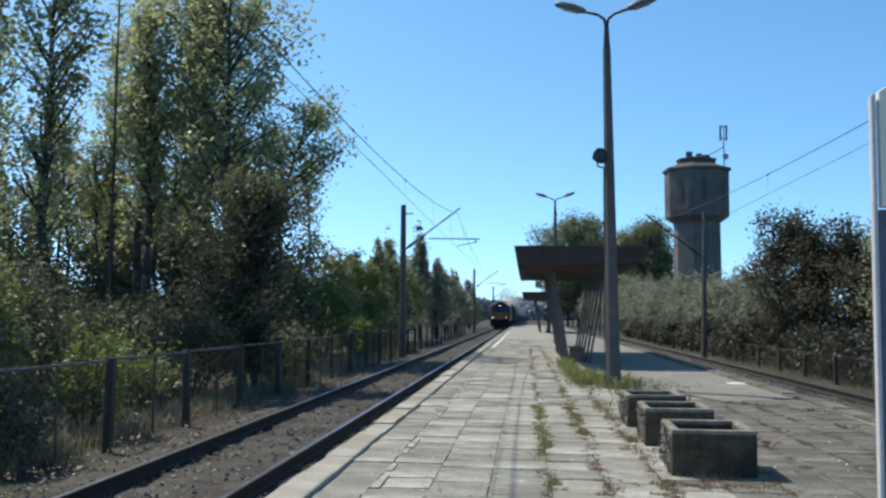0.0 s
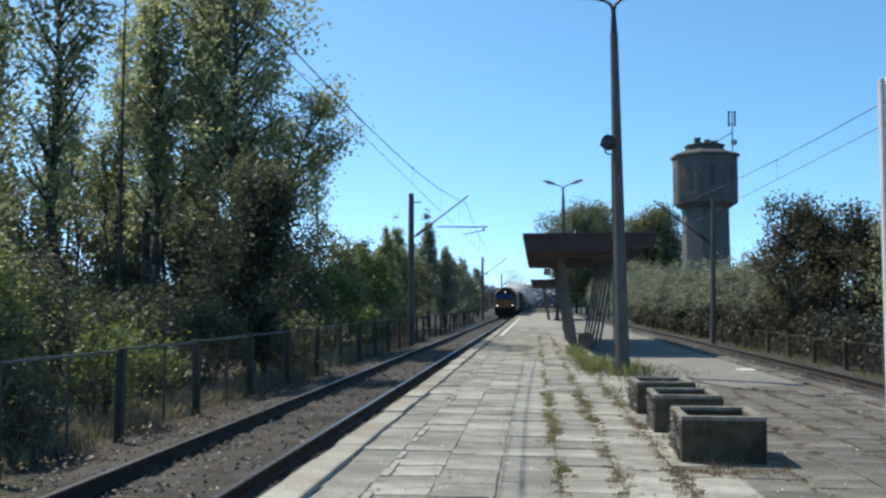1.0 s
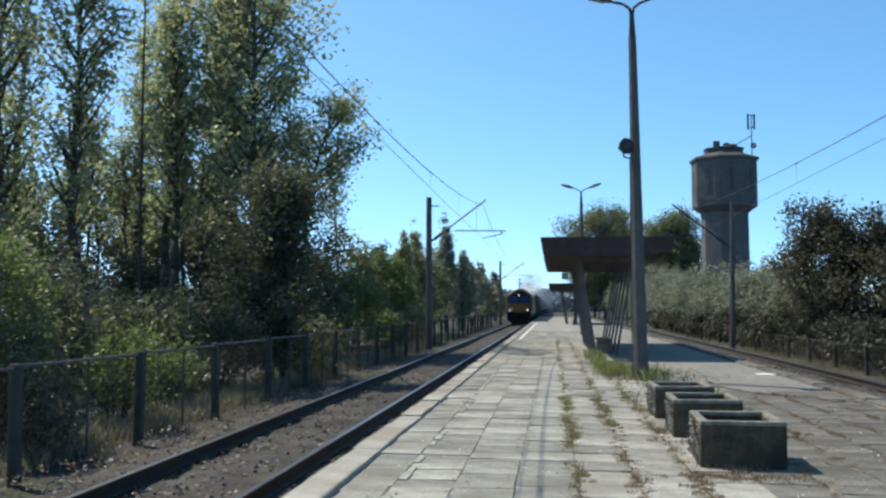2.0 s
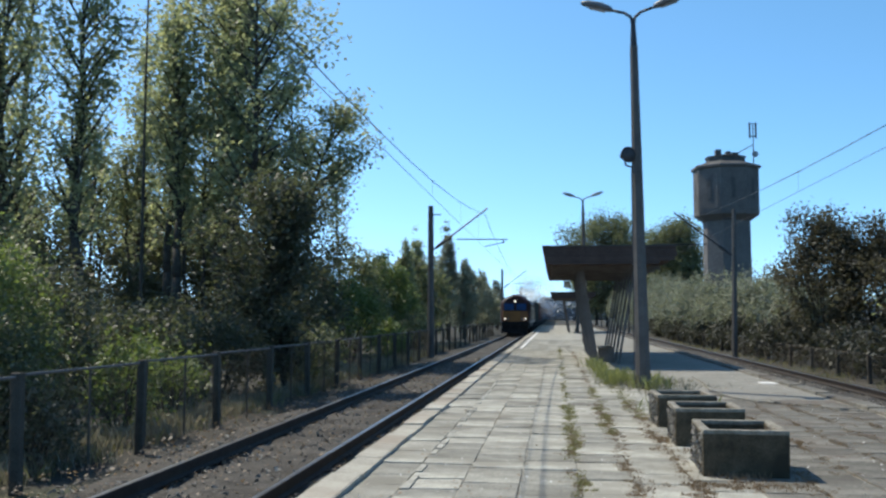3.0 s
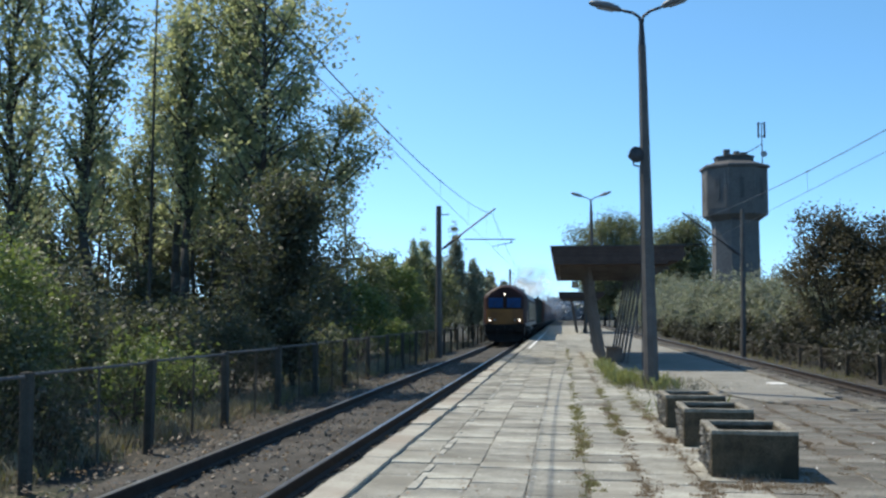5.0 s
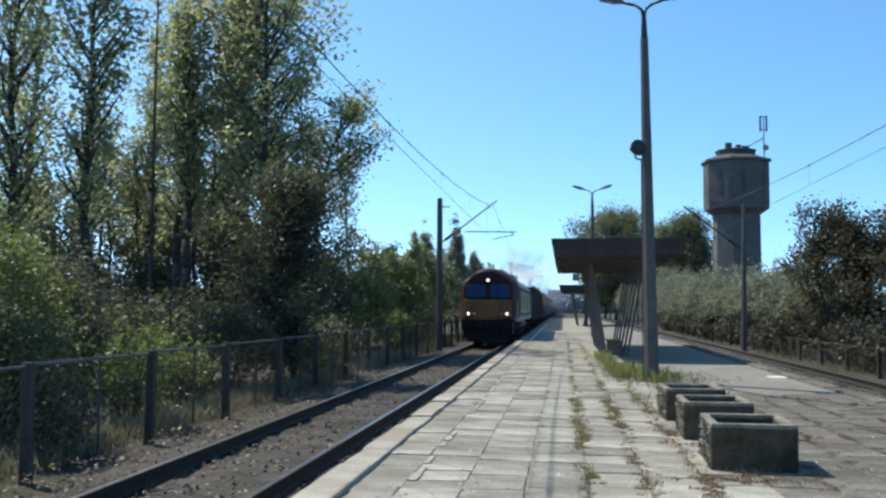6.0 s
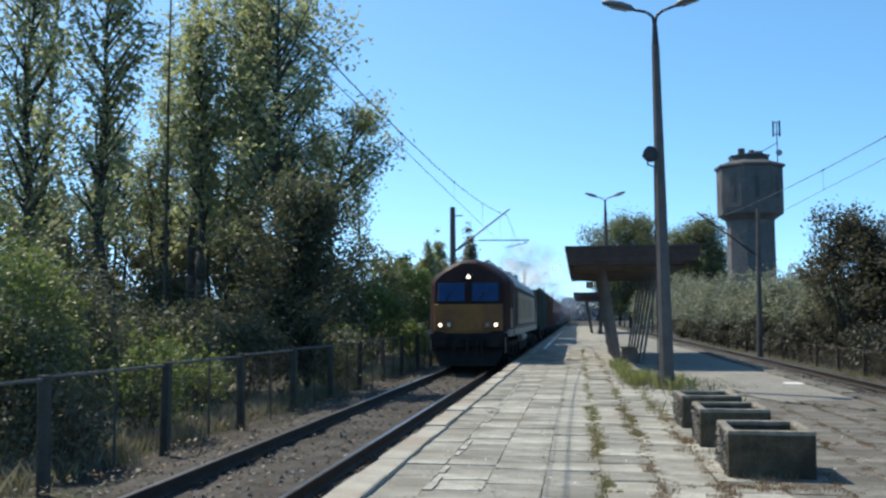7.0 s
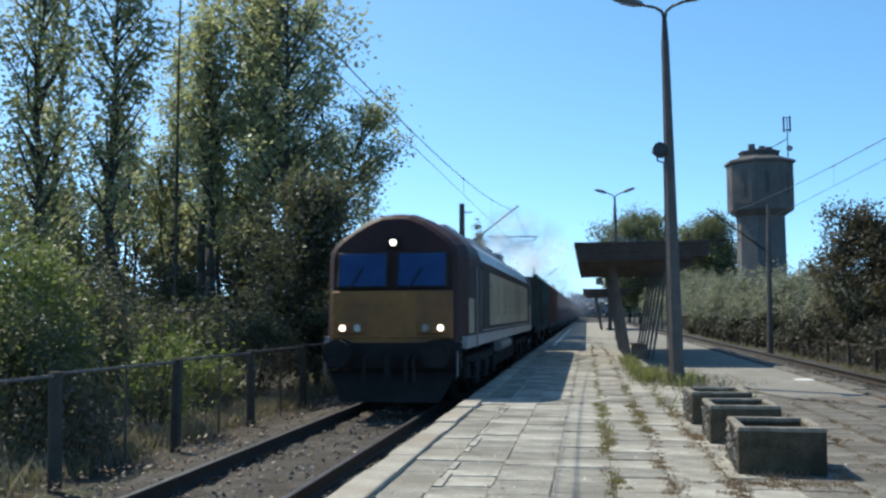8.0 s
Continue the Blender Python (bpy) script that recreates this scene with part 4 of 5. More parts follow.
def open_wagon(mat, label):
    """High-sided bogie wagon, front end at y = 0."""
    root = thing("open_wagon", label, "freight wagon", None, "wagons of the freight train")
    L, W, z0, z1 = 12.4, 1.40, 1.15, 3.20
    part("floor", box(B(), -W + 0.05, W - 0.05, 0.05, L - 0.05, z0, z0 + 0.08), mat, root)
    for s in (-1, 1):
        x = s * W
        part("side_wall", box(B(), min(x, x - s * 0.05), max(x, x - s * 0.05), 0, L, z0, z1), mat, root)
        part("top_rim", box(B(), min(x + s * 0.05, x - s * 0.07), max(x + s * 0.05, x - s * 0.07), -0.03, L + 0.03, z1, z1 + 0.1), mat, root)
        part("sole_bar", box(B(), min(x, x - s * 0.12), max(x, x - s * 0.12), -0.1, L + 0.1, 0.92, z0 - 0.002), UNDER, root)
        for k in range(9):
            y = 0.05 + k * (L - 0.2) / 8
            part("side_rib", box(B(), min(x + s * 0.09, x), max(x + s * 0.09, x), y, y + 0.12, z0, z1 - 0.004), mat, root)
        for y in (-0.5, L + 0.5):
            part("buffer", tube(B(), (s * 0.875, y, 1.02), (s * 0.875, y + 0.06, 1.02), 0.22, 0.22, 14), UNDER, root)
            part("buffer_shank", tube(B(), (s * 0.875, y, 1.02), (s * 0.875, y - math.copysign(0.55, y), 1.02), 0.09, 0.1, 8), UNDER, root)
    for y in (0, L - 0.06):
        part("end_wall", box(B(), -W + 0.052, W - 0.052, y, y + 0.06, z0, z1), mat, root)
        for x in (-0.7, 0, 0.7):
            part("end_rib", box(B(), x - 0.06, x + 0.06, y - 0.06 if y == 0 else y + 0.06, y if y == 0 else y + 0.12, z0, z1), mat, root)
    bm = B()
    rng = np.random.default_rng(5)
    g = [[bm.verts.new((-1.3 + 2.6 * a / 8, 0.1 + (L - 0.2) * b / 24, 2.9 + 0.25 * math.sin(math.pi * a / 8) + rng.uniform(-0.07, 0.07))) for a in range(9)] for b in range(25)]
    for a, b in zip(g, g[1:]):
        for k in range(8):
            bm.faces.new((a[k], a[k + 1], b[k + 1], b[k]))
    part("coal_load", bm, COAL, root, "heaped black coal")
    for yb in (2.1, L - 2.1):
        part("bogie_frame", bevelled(box(B(), -1.05, 1.05, yb - 1.25, yb + 1.25, 0.40, 0.80), 0.04), UNDER, root)
        for dy in (-0.9, 0.9):
            for s in (-1, 1):
                part("wheel", tube(B(), (s * 0.70, yb + dy, 0.46), (s * 0.83, yb + dy, 0.46), 0.46, 0.46, 18), UNDER, root)
    return root


def smoke():
    """Billowing sheets, each a thin curved veil, drifting with the train: smoke, then added bluish haze."""
    root = thing("exhaust_smoke", "thin tan exhaust plume and bluish haze trailing over the train", "smoke")
    for k, (x, y, z, rx, rz, mat) in enumerate(((0.3, 19, 4.7, 1.7, 1.3, SMOKE), (0.6, 25, 4.9, 2.3, 1.8, SMOKE), (1.0, 33, 4.7, 2.9, 2.3, SMOKE),
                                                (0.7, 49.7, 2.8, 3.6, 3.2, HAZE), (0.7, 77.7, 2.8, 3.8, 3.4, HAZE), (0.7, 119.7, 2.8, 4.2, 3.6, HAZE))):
        bm = B()
        bmesh.ops.create_grid(bm, x_segments=14, y_segments=14, size=1)
        for q in bm.verts:
            a, b = q.co.x, q.co.y
            q.co = Vector((a * rx, 0.5 * noise.noise(Vector((a * 1.5, b * 1.5, k * 3.1))) + 0.3 * (a * a + b * b), b * rz))
        part("smoke_haze_sheet", bm, mat, root, smooth=True, at=pose(x, y, z))
    return root


SPEED, STOP = 13.75, 17.0       # metres a second; the nose's y at the end of the clip
loco = locomotive()
train = [(loco, 0.0)]
first = open_wagon(WAGON_TEAL, "high-sided open freight wagon in faded teal paint, loaded with coal")
train.append((first, 22.1))
second = open_wagon(WAGON_RED, "high-sided open freight wagon in rusty brown paint, loaded with coal")
train.append((second, 22.1 + 14.0))
for k in range(2, 20):
    train.append((copy_thing(second, Matrix()), 22.1 + 14.0 * k))
train.append((smoke(), 0.0))
# ---- trees and bushes ----
POPLAR_LABEL = "tall poplar with a bare dark trunk and loose grey-green foliage"
# x, y, height, spread, leaves, bare part of the trunk
POPLARS = (
    (-15.6, 26.0, 13.5, 2.1, 7500, 0.22), (-13.1, 25.5, 13.2, 1.9, 7500, 0.3), (-17.08, 41.3, 15.86, 2.38, 6500, 0.3),
    (-15.68, 39.2, 14.6, 1.96, 4500, 0.35), (-15.4, 44.1, 19.08, 2.8, 7500, 0.32), (-13.86, 40.6, 16.84, 3.22, 7000, 0.42),
    (-12.11, 38.5, 15.86, 4.76, 7800, 0.34), (-25.06, 43.4, 20.9, 2.66, 5500, 0.2), (-21.28, 46.9, 16.0, 2.1, 4000, 0.25),
    # The last poplar stands out of view, added to shade the understorey.
    (-18.06, 50.4, 16.7, 2.38, 4500, 0.32), (-19.0, 27.0, 14.5, 2.2, 6000, 0.2), (-17.2, 21.5, 12.5, 2.4, 7000, 0.12),
)
for i, (x, y, h, sp, n, clear) in enumerate(POPLARS):
    size = 1.0 if y < 30 else 1.4
    tree("poplar_tree", POPLAR_LABEL, pose(x, y, GROUND), h, sp, np.random.default_rng(40 + i), LEAF_POPLAR, 0.175 * size,
         trunk_r=0.17 * size, clear=clear, limbs=54, leaves=int(n * 0.82), rise=1.3 if i != 6 else 0.95, full=size)
tree("leaning_tree", "slender deciduous tree leaning out over the fence", pose(-12.0, 41.3, GROUND), 10.8, 2.95, np.random.default_rng(61), LEAF_POPLAR, 0.21,
     trunk_r=0.16, clear=0.42, limbs=36, leaves=5200, rise=0.7, lean=(2.25, 0), full=1.35)
tree("round_tree", "dark dense young tree behind the fence", pose(-7.1, 25.0, GROUND), 5.1, 1.5, np.random.default_rng(62), LEAF_DARK, 0.13,
     trunk_r=0.09, clear=0.08, limbs=60, leaves=19000, rise=0.7, full=1.3)
# understorey and hedge: x, y, half width, half depth, height, leaf, size, count
UNDER_L = (
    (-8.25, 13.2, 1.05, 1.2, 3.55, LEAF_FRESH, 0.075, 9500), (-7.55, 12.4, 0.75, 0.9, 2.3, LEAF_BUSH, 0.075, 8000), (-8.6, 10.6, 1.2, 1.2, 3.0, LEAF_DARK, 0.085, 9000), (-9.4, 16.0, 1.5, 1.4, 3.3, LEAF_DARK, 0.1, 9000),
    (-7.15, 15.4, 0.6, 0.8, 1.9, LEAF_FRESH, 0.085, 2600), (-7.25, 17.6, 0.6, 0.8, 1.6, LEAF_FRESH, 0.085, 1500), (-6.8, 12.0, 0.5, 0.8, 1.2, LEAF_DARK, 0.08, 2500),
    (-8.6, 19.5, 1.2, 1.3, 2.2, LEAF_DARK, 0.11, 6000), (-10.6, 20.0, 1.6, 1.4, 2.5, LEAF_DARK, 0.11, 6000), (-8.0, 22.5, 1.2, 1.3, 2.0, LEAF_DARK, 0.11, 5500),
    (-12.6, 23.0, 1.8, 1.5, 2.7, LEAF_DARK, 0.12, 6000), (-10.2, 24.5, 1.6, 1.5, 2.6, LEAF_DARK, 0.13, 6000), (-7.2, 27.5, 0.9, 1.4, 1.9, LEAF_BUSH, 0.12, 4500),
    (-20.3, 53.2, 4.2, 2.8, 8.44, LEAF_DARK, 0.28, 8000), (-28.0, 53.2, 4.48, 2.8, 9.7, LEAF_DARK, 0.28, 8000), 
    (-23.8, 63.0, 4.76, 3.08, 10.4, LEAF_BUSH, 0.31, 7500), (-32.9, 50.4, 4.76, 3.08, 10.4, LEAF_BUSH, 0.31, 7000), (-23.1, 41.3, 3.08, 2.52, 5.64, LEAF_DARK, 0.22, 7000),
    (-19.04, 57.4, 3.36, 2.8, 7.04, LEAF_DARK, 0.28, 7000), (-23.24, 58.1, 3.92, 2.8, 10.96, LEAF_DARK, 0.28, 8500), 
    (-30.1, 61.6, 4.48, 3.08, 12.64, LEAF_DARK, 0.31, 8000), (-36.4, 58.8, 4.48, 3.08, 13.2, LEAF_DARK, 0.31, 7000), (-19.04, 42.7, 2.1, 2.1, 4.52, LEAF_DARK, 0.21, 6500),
    (-9.0, 33.0, 1.6, 1.6, 4.6, LEAF_DARK, 0.15, 8500), (-8.6, 40.0, 1.5, 2.0, 3.6, LEAF_FRESH, 0.17, 5500), (-10.4, 47.0, 2.2, 2.2, 6.0, LEAF_BUSH, 0.19, 6500),
    (-9.3, 54.0, 1.6, 2.2, 5.5, LEAF_FRESH, 0.2, 5000), (-7.6, 44.0, 0.8, 2.4, 1.9, LEAF_FRESH, 0.15, 3200), (-7.7, 52.0, 0.9, 3.0, 2.2, LEAF_BUSH, 0.18, 3500),
    # From y = 84 on, the greyer leaf puts distance haze into the colour.
    (-11.8, 62.0, 2.4, 2.6, 6.4, LEAF_POPLAR, 0.24, 5500), (-8.8, 68.0, 1.6, 3.0, 6.2, LEAF_BUSH, 0.24, 4000), (-9.6, 64.0, 1.7, 2.4, 6.6, LEAF_BUSH, 0.24, 5500), (-9.4, 84.0, 1.9, 4.0, 7.4, LEAF_OLIVE, 0.28, 5000),
    (-8.4, 100.0, 1.6, 4.5, 7.6, LEAF_OLIVE, 0.3, 4500), (-8.6, 122.0, 1.9, 5.0, 5.8, LEAF_OLIVE, 0.34, 4000), (-8.9, 150.0, 2.0, 7.0, 5.5, LEAF_OLIVE, 0.4, 3500),
)
for i, (x, y, w, d, h, leaf, size, n) in enumerate(UNDER_L):
    fresh = leaf is LEAF_FRESH
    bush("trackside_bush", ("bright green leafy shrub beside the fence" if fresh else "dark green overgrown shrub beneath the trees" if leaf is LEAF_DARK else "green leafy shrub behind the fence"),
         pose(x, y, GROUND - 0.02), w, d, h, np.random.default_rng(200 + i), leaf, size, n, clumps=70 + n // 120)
for i, (x, y, w, h, leaf) in enumerate(((-9.3, 60.0, 0.95, 7.0, LEAF_BUSH), (-8.35, 75.0, 1.15, 9.8, LEAF_BUSH), (-10.4, 72.0, 1.5, 8.8, LEAF_POPLAR), (-8.2, 90.0, 1.3, 7.6, LEAF_BUSH),
                                      (-10.1, 56.0, 1.3, 5.8, LEAF_POPLAR), (-7.6, 81.0, 0.9, 6.6, LEAF_BUSH), (-7.9, 108.0, 1.5, 7.4, LEAF_BUSH), (-8.0, 135.0, 1.8, 7.4, LEAF_BUSH))):
    # Past y = 74 the greyer leaf stands in for haze.
    bush("column_poplar", "narrow upright poplar in the trackside row", pose(x, y, GROUND), w * 1.25, w * 1.25, h, np.random.default_rng(300 + i), LEAF_OLIVE if y > 74 else LEAF_POPLAR, 0.17, 8500, clumps=190, taper=0.82)
# far side of the other track
OLIVES = ((11.6, 104.0, 3.0, 4.0, 6.3), (11.3, 88.0, 2.6, 4.0, 5.6), (11.2, 76.0, 2.4, 3.6, 5.1), (11.4, 65.0, 2.3, 3.2, 4.8), (11.6, 56.0, 2.1, 3.0, 4.3),
          (15.5, 70.0, 3.0, 3.0, 5.6), (12.2, 48.5, 1.7, 2.4, 3.9), (13.8, 120.0, 4.0, 5.0, 7.0), (10.6, 128.0, 2.2, 6.0, 6.0), (9.9, 150.0, 2.0, 8.0, 6.0))
for i, (x, y, w, d, h) in enumerate(OLIVES):
    bush("silvery_bush", "grey-green silvery shrub in the row beyond the track", pose(x, y, GROUND - 0.02), w, d, h, np.random.default_rng(400 + i), LEAF_OLIVE, 0.20, 7500, clumps=130)
for i, (x, y, w, h, leaf) in enumerate(((10.7, 40.0, 1.75, 6.6, LEAF_PLUM), (12.2, 38.0, 1.8, 5.7, LEAF_PLUM), (13.8, 36.5, 1.9, 5.7, LEAF_PLUM))):
    bush("bronze_tree", "dense dark bronze-green tree beyond the far track", pose(x, y, GROUND), w, w, h, np.random.default_rng(500 + i), leaf, 0.16, 15000, clumps=210, stems=24, base=0.5)
tree("young_tree", "thin pale-leaved sapling before the dark trees", pose(11.2, 31.5, GROUND), 4.7, 0.9, np.random.default_rng(503), LEAF_POPLAR, 0.13,
     trunk_r=0.05, clear=0.25, limbs=22, leaves=1400, rise=1.0)
for i, y in enumerate(np.arange(22, 100, 4.0)):
    bush("hedge_shrub", "low dark ragged shrub along the fence", pose(10.0 + 0.2 * math.sin(i * 2.1), y, GROUND - 0.02), 0.8, 2.2, 1.75 + 0.25 * math.sin(i * 1.7), np.random.default_rng(600 + i), LEAF_HEDGE, 0.13 + 0.001 * y, 2800, clumps=60)
for i, (x, y, h, sp) in enumerate(((9.2, 172.0, 18.4, 7.2), (17.9, 152.0, 15.4, 5.2), (13.2, 185.0, 14.0, 5.0), (20.0, 165.0, 13.0, 4.5), (8.6, 200.0, 13.0, 4.5))):
    tree("broad_tree", "tall broad tree rising behind the shelter", pose(x, y, GROUND), h, sp, np.random.default_rng(700 + i), LEAF_BROAD, 0.40,
         trunk_r=0.3, clear=0.2, limbs=80, leaves=34000, rise=0.38, full=3.4)
# woods far off
rng = np.random.default_rng(77)
far = []
for k in range(200):
    x = rng.uniform(-150, 220)
    y = rng.uniform(420, 520)
    w, h = rng.uniform(5, 9), rng.uniform(6, 11)
    far.append(np.column_stack((rng.normal(0, w * 0.5, 1000), rng.normal(0, 3, 1000), h * 0.92 * rng.uniform(0, 1, 1000) ** 1.25)) + (x, y, 0))
ob = new("far_woods", leaf_mesh("far_woods", np.concatenate(far), 1.3, LEAF_FAR_HAZED, rng, slim=0.8))
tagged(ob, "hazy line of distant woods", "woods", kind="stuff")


# ---- weeds and litter ----
def blades(centres, h, spread, per, rng):
    """Tufts of thin upright blades."""
    pts = []
    for x, y, z in centres:
        for _ in range(per):
            a, hh = rng.uniform(0, 6.283), h * rng.uniform(0.4, 1.2)
            bx, by = x + rng.normal(0, spread), y + rng.normal(0, spread)
            lean = rng.uniform(0.1, 0.6) * hh
            w = (0.003 + 0.004 * rng.uniform()) if h < 0.1 else (0.003 + 0.005 * rng.uniform())
            c, s = math.cos(a), math.sin(a)
            pts.append([(bx - s * w, by + c * w, z), (bx + s * w, by - c * w, z), (bx + c * lean * 0.4 + s * w * 0.7, by + s * lean * 0.4 - c * w * 0.7, z + hh * 0.6), (bx + c * lean, by + s * lean, z + hh)])
    v = np.array(pts).reshape(-1, 3)
    me = bpy.data.meshes.new("weeds")
    me.from_pydata(v.tolist(), [], [(4 * i, 4 * i + 1, 4 * i + 2, 4 * i + 3) for i in range(len(pts))])
    return me


def weeds(name, label, centres, h, spread, per, mat, rng):
    me = blades(centres, h, spread, per, rng)
    me.materials.append(mat)
    tagged(new(name, me), label, "weeds", kind="stuff")


rng = np.random.default_rng(90)
def seam(x, y0, y1, n, j):
    """Places along a joint, thick in some stretches and bare in others."""
    out = []
    while len(out) < n:
        y = rng.uniform(y0, y1)
        if noise.noise(Vector((x * 9.0, y * 0.8, 4.0))) + 0.45 * noise.noise(Vector((x * 5.0, y * 4.0, 1.0))) > rng.uniform(-0.55, 0.35):
            out.append((x + 0.02 * math.sin(y * 2.3) + rng.normal(0, j), y, -0.012))
    return out


weeds("joint_weeds", "green and tan weeds in the joints between the slabs", seam(0.19, 7.6, 16.0, 170, 0.045) + seam(0.19, 16, 45, 110, 0.04) + seam(0.70, 12.0, 20, 110, 0.05) + seam(1.21, 14.0, 26, 150, 0.07), 0.04, 0.028, 16, WEED, rng)
weeds("dry_joint_weeds", "reddish dry weeds in the joints between the slabs", seam(0.19, 7.2, 13.0, 120, 0.045) + seam(0.70, 7.2, 17.0, 300, 0.05) + seam(1.21, 7.0, 17.0, 400, 0.06) + seam(0.70, 17.0, 40.0, 150, 0.045) + seam(2.2, 7.0, 16, 130, 0.05) + seam(2.73, 8.0, 16, 130, 0.05) + seam(3.24, 8.5, 16.5, 150, 0.05) + seam(3.75, 9, 16.5, 150, 0.05) + seam(4.25, 10, 17, 130, 0.05) + [(2.0 + 2.6 * rng.uniform(), yy + rng.normal(0, 0.05), -0.012) for yy in (9.4, 10.5, 11.6, 12.4, 13.5, 14.8) for _ in range(26)] + [(1.75 + rng.normal(0, 0.3), 8.6 + rng.normal(0, 0.12), -0.012) for _ in range(90)], 0.026, 0.026, 18, WEED_DRY, rng)
weeds("tall_weeds", "tall yellow-green grass around the foot of the lamp post", [(1.35 + rng.normal(0, 0.16), 22.0 + rng.normal(0, 0.9), -0.03) for _ in range(26)] + [(1.95 + rng.normal(0, 0.16), 20.4 + rng.normal(0, 0.8), -0.03) for _ in range(12)] + [(1.15 + rng.normal(0, 0.12), 27 + rng.normal(0, 2.2), -0.03) for _ in range(16)] + [(1.8 + rng.normal(0, 0.25), 14.6 + rng.normal(0, 0.5), -0.03) for _ in range(9)], 0.30, 0.09, 30, WEED_TALL, rng)
weeds("tall_dry_weeds", "dry straw-coloured grass around the foot of the lamp post", [(1.4 + rng.normal(0, 0.25), 21.8 + rng.normal(0, 1.4), -0.03) for _ in range(50)] + [(2.45 + rng.normal(0, 0.4), 20.6 + rng.normal(0, 1.1), -0.03) for _ in range(45)], 0.13, 0.1, 18, WEED_STRAW, rng)
weeds("planter_weeds", "dry weeds at the foot of the planter", [(1.75 + rng.normal(0, 0.2), 8.95 + rng.normal(0, 0.06), -0.006) for _ in range(15)] + [(1.5 + rng.normal(0, 0.3), 10.6 + rng.normal(0, 0.3), -0.03) for _ in range(20)], 0.06, 0.03, 12, WEED_DRY, rng)
weeds("trackside_grass", "rough grass along the fence beside the track", [(-6.2 - abs(rng.normal(0, 0.9)), 8 + 45 * rng.uniform() ** 1.5, GROUND) for _ in range(300)], 0.24, 0.12, 16, WEED, rng)
weeds("dry_trackside_grass", "dry pale grass along the fence beside the track", [(-6.3 - abs(rng.normal(0, 0.8)), 8 + 60 * rng.uniform() ** 1.4, GROUND) for _ in range(700)], 0.32, 0.16, 12, WEED_STRAW, rng)
weeds("far_side_grass", "rough grass between the far track and the hedge", [(8.9 + rng.normal(0, 0.35), 16 + 60 * rng.uniform(), GROUND) for _ in range(90)], 0.22, 0.15, 12, WEED, rng)
bits = [(-1.83 + 0.507 * rng.integers(0, 13) + rng.normal(0, 0.05), 6.5 + 24 * rng.uniform() ** 1.5, 0.003) for _ in range(1500)] + [(rng.uniform(-1.8, 4.7), 6.5 + 20 * rng.uniform() ** 1.4, 0.006) for _ in range(1100)]
ob = new("platform_litter", leaf_mesh("platform_litter", bits[:1900], 0.035, WEED_DRY, rng, up=3.0, slim=0.7))
tagged(ob, "dry leaf bits and dirt scattered over the slabs", "litter", kind="stuff")
ob = new("pale_litter", leaf_mesh("pale_litter", bits[1900:], 0.022, PAINT_WHITE, rng, up=3.0, slim=0.9))
tagged(ob, "small pale grit and scraps on the slabs", "litter", kind="stuff")
pts = [(rng.choice([rng.uniform(-6.0, -1.95), rng.uniform(-8, -5)]), 5 + 34 * rng.uniform() ** 1.5, BED + 0.035) for _ in range(5200)]
ob = new("fallen_leaves", leaf_mesh("fallen_leaves", pts, 0.055, WEED_DRY, rng, up=2.0, slim=0.7))
tagged(ob, "dry fallen leaves on the ballast and ground", "leaves", kind="stuff")

for i in range(16):
    r = np.random.default_rng(900 + i)
    x, y, h = -12.0 - 0.77 * i + r.uniform(-0.4, 0.4), r.uniform(43, 56), r.uniform(9.5, 13.5)
    tree("thin_tree", "slender bare-stemmed tree inside the wood", pose(x, y, GROUND), h, 1.1, r, LEAF_POPLAR, 0.21, trunk_r=0.12, clear=0.55, limbs=16, leaves=1300, rise=1.4, full=1.35)

dead = thing("dead_tree", "thin bare dead trunk rising above the poplars", "tree", pose(-16.9, 37.8, GROUND))
part("trunk", path_tube(B(), [Vector((0, 0, 0)), Vector((0.04, 0, 5.6)), Vector((0.0, 0.1, 11.2)), Vector((0.05, 0.1, 16.8)), Vector((0.03, 0.1, 20.5))], (0.085, 0.063, 0.05, 0.03, 0.02)), BARK, dead)

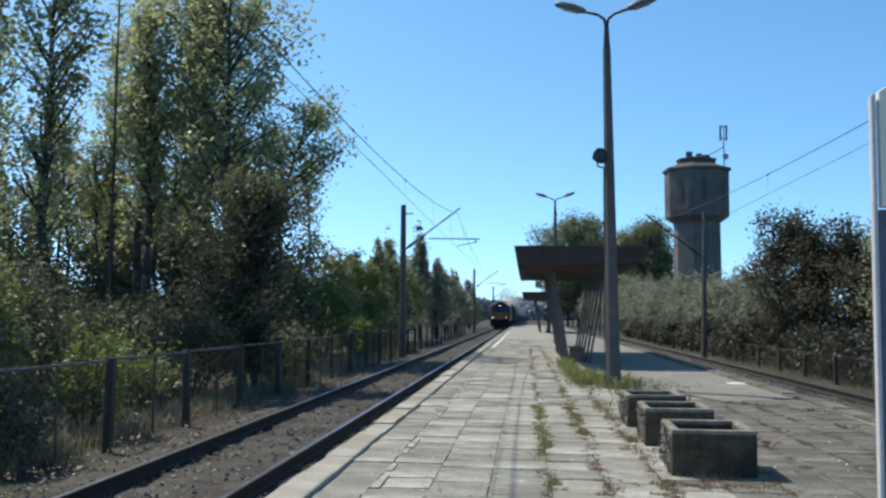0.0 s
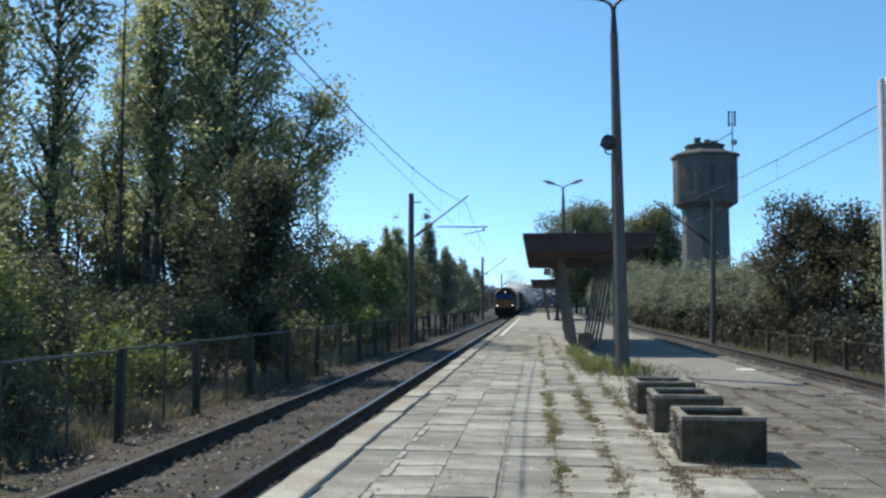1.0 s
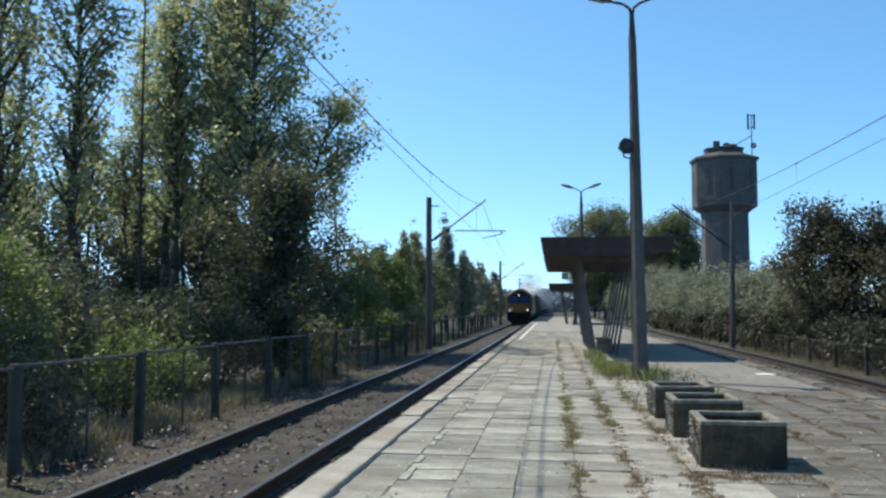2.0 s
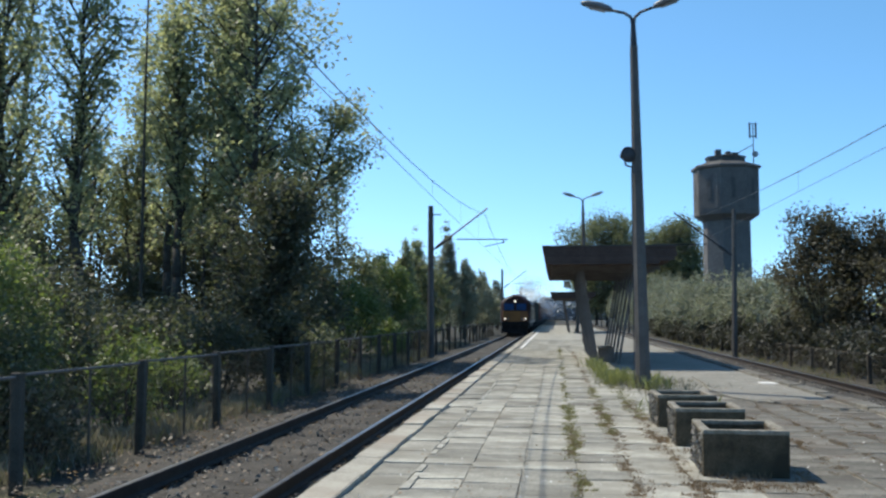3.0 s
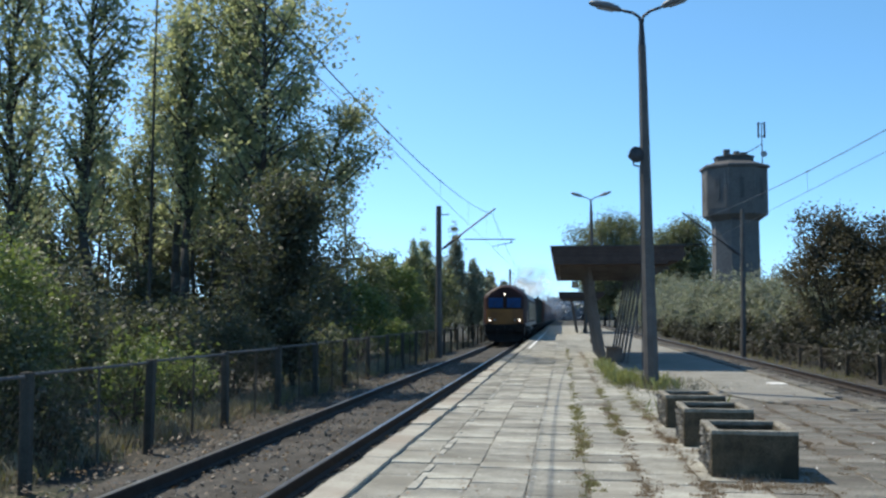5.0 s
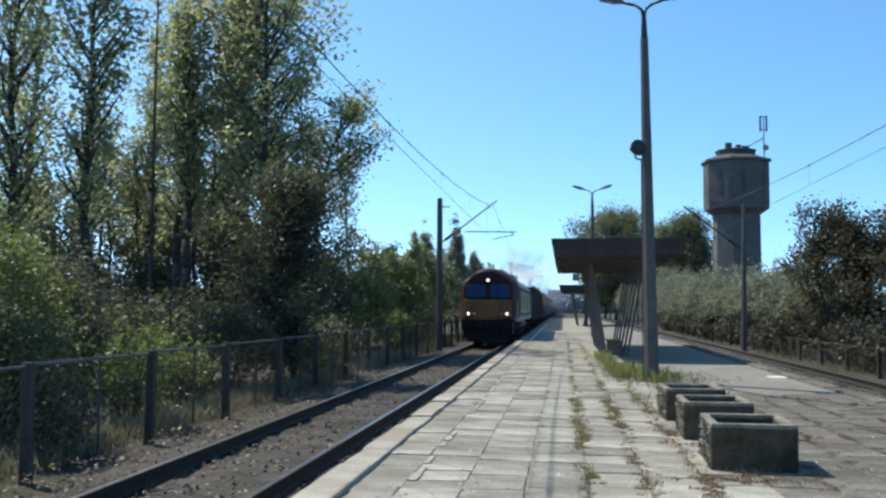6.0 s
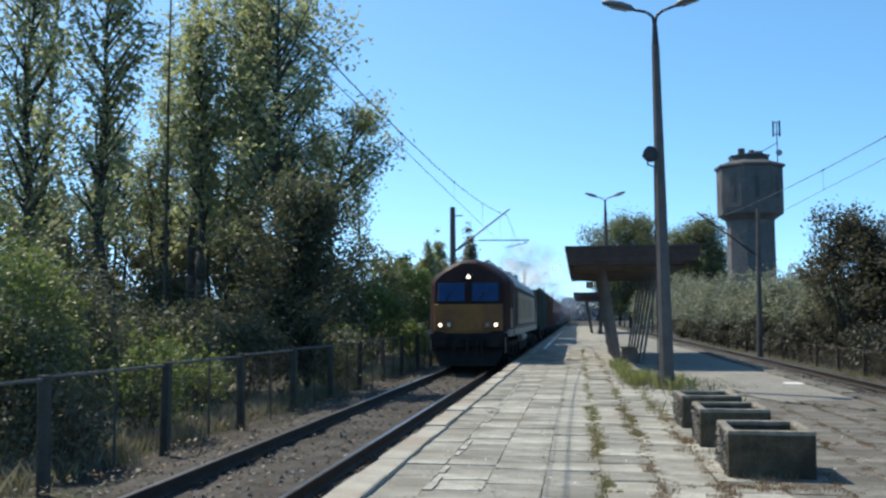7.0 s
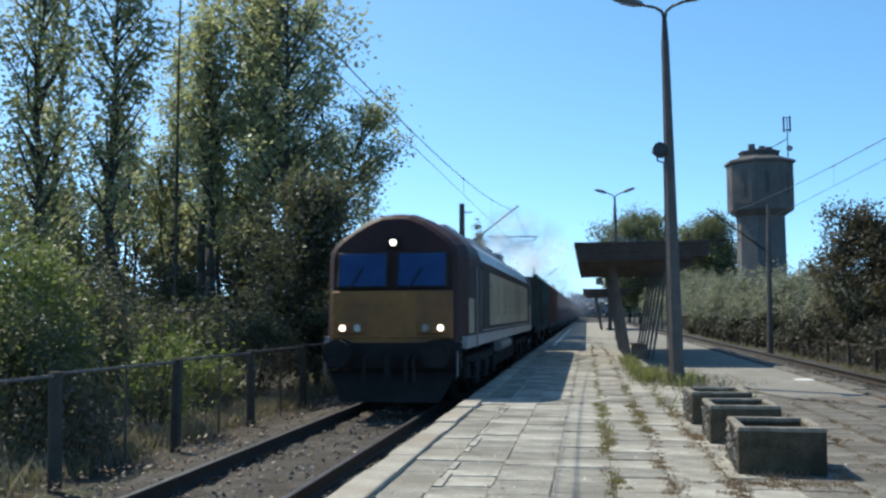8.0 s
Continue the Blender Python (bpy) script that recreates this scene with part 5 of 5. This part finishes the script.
# ---- paving ----
rs = random.Random(5)
COLS = [-1.83 + 0.507 * k for k in range(14)]
LENGTHS = (0.35, 0.507, 0.507, 0.507, 0.507, 0.70)
shapes = {n: [mesh_of("slab", slab_mesh(0.501, n - 0.008, 0.05, rs), CONCRETE) for _ in range(4)] for n in set(LENGTHS)}
dirty = {n: [mesh_of("slab", slab_mesh(0.501, n - 0.008, 0.05, rs), DARK_DIRTY_SLAB) for _ in range(3)] for n in set(LENGTHS)}
rest, rest_dirty = B(), B()
for k, x in enumerate(COLS[:-1]):
    y = -8.0 + rs.uniform(0, 0.4)
    while y < 60.0:
        n = rs.choice(LENGTHS)
        if x > 1.6 and y > 17.2:
            break
        m = pose(x + 0.253 + rs.uniform(-0.006, 0.006), y + n / 2, rs.uniform(-0.009, 0.004), rs.uniform(-0.6, 0.6), rs.uniform(-0.6, 0.6), rs.uniform(-1.0, 1.0))
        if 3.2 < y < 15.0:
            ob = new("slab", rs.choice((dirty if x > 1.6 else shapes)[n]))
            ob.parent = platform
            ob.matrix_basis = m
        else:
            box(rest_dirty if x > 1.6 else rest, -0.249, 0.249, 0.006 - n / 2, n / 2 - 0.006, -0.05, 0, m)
        y += n
tagged(part("far_slabs", rest, CONCRETE, platform), kind="stuff")
tagged(part("far_slabs", rest_dirty, DARK_DIRTY_SLAB, platform), kind="stuff")
edges = [mesh_of("coping_stone", slab_mesh(0.285, 0.985, 0.10, rs), COPING) for _ in range(4)]
edges_r = [mesh_of("coping_stone", slab_mesh(0.285, 0.985, 0.10, rs), DARK_DIRTY_SLAB) for _ in range(4)]
far_edges = (B(), B())
for side, x in ((0, EDGE_L + 0.145), (1, EDGE_R - 0.145)):
    for r in range(-11, 146):
        y = 3.2 + r
        m = pose(x + rs.uniform(-0.012, 0.012), y, rs.uniform(0.025, 0.055), rs.uniform(-0.3, 0.3), rs.uniform(-0.6, 0.6), rs.uniform(-0.5, 0.5))
        if 0 <= r < 40:
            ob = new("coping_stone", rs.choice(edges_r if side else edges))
            ob.parent = platform
            ob.matrix_basis = m
        else:
            box(far_edges[side], -0.142, 0.142, -0.49, 0.49, -0.1, 0, m)
for far_edge, mat in zip(far_edges, (COPING, DARK_DIRTY_SLAB)):
    tagged(part("far_coping", far_edge, mat, platform), kind="stuff")


def motions():
    for ob, back in train:
        walk(ob, [(k / 10, pose(TRACK_L + 0.12, STOP + SPEED * (8.0 - k / 10) + back, RAIL_Z)) for k in range(81)])


motions()
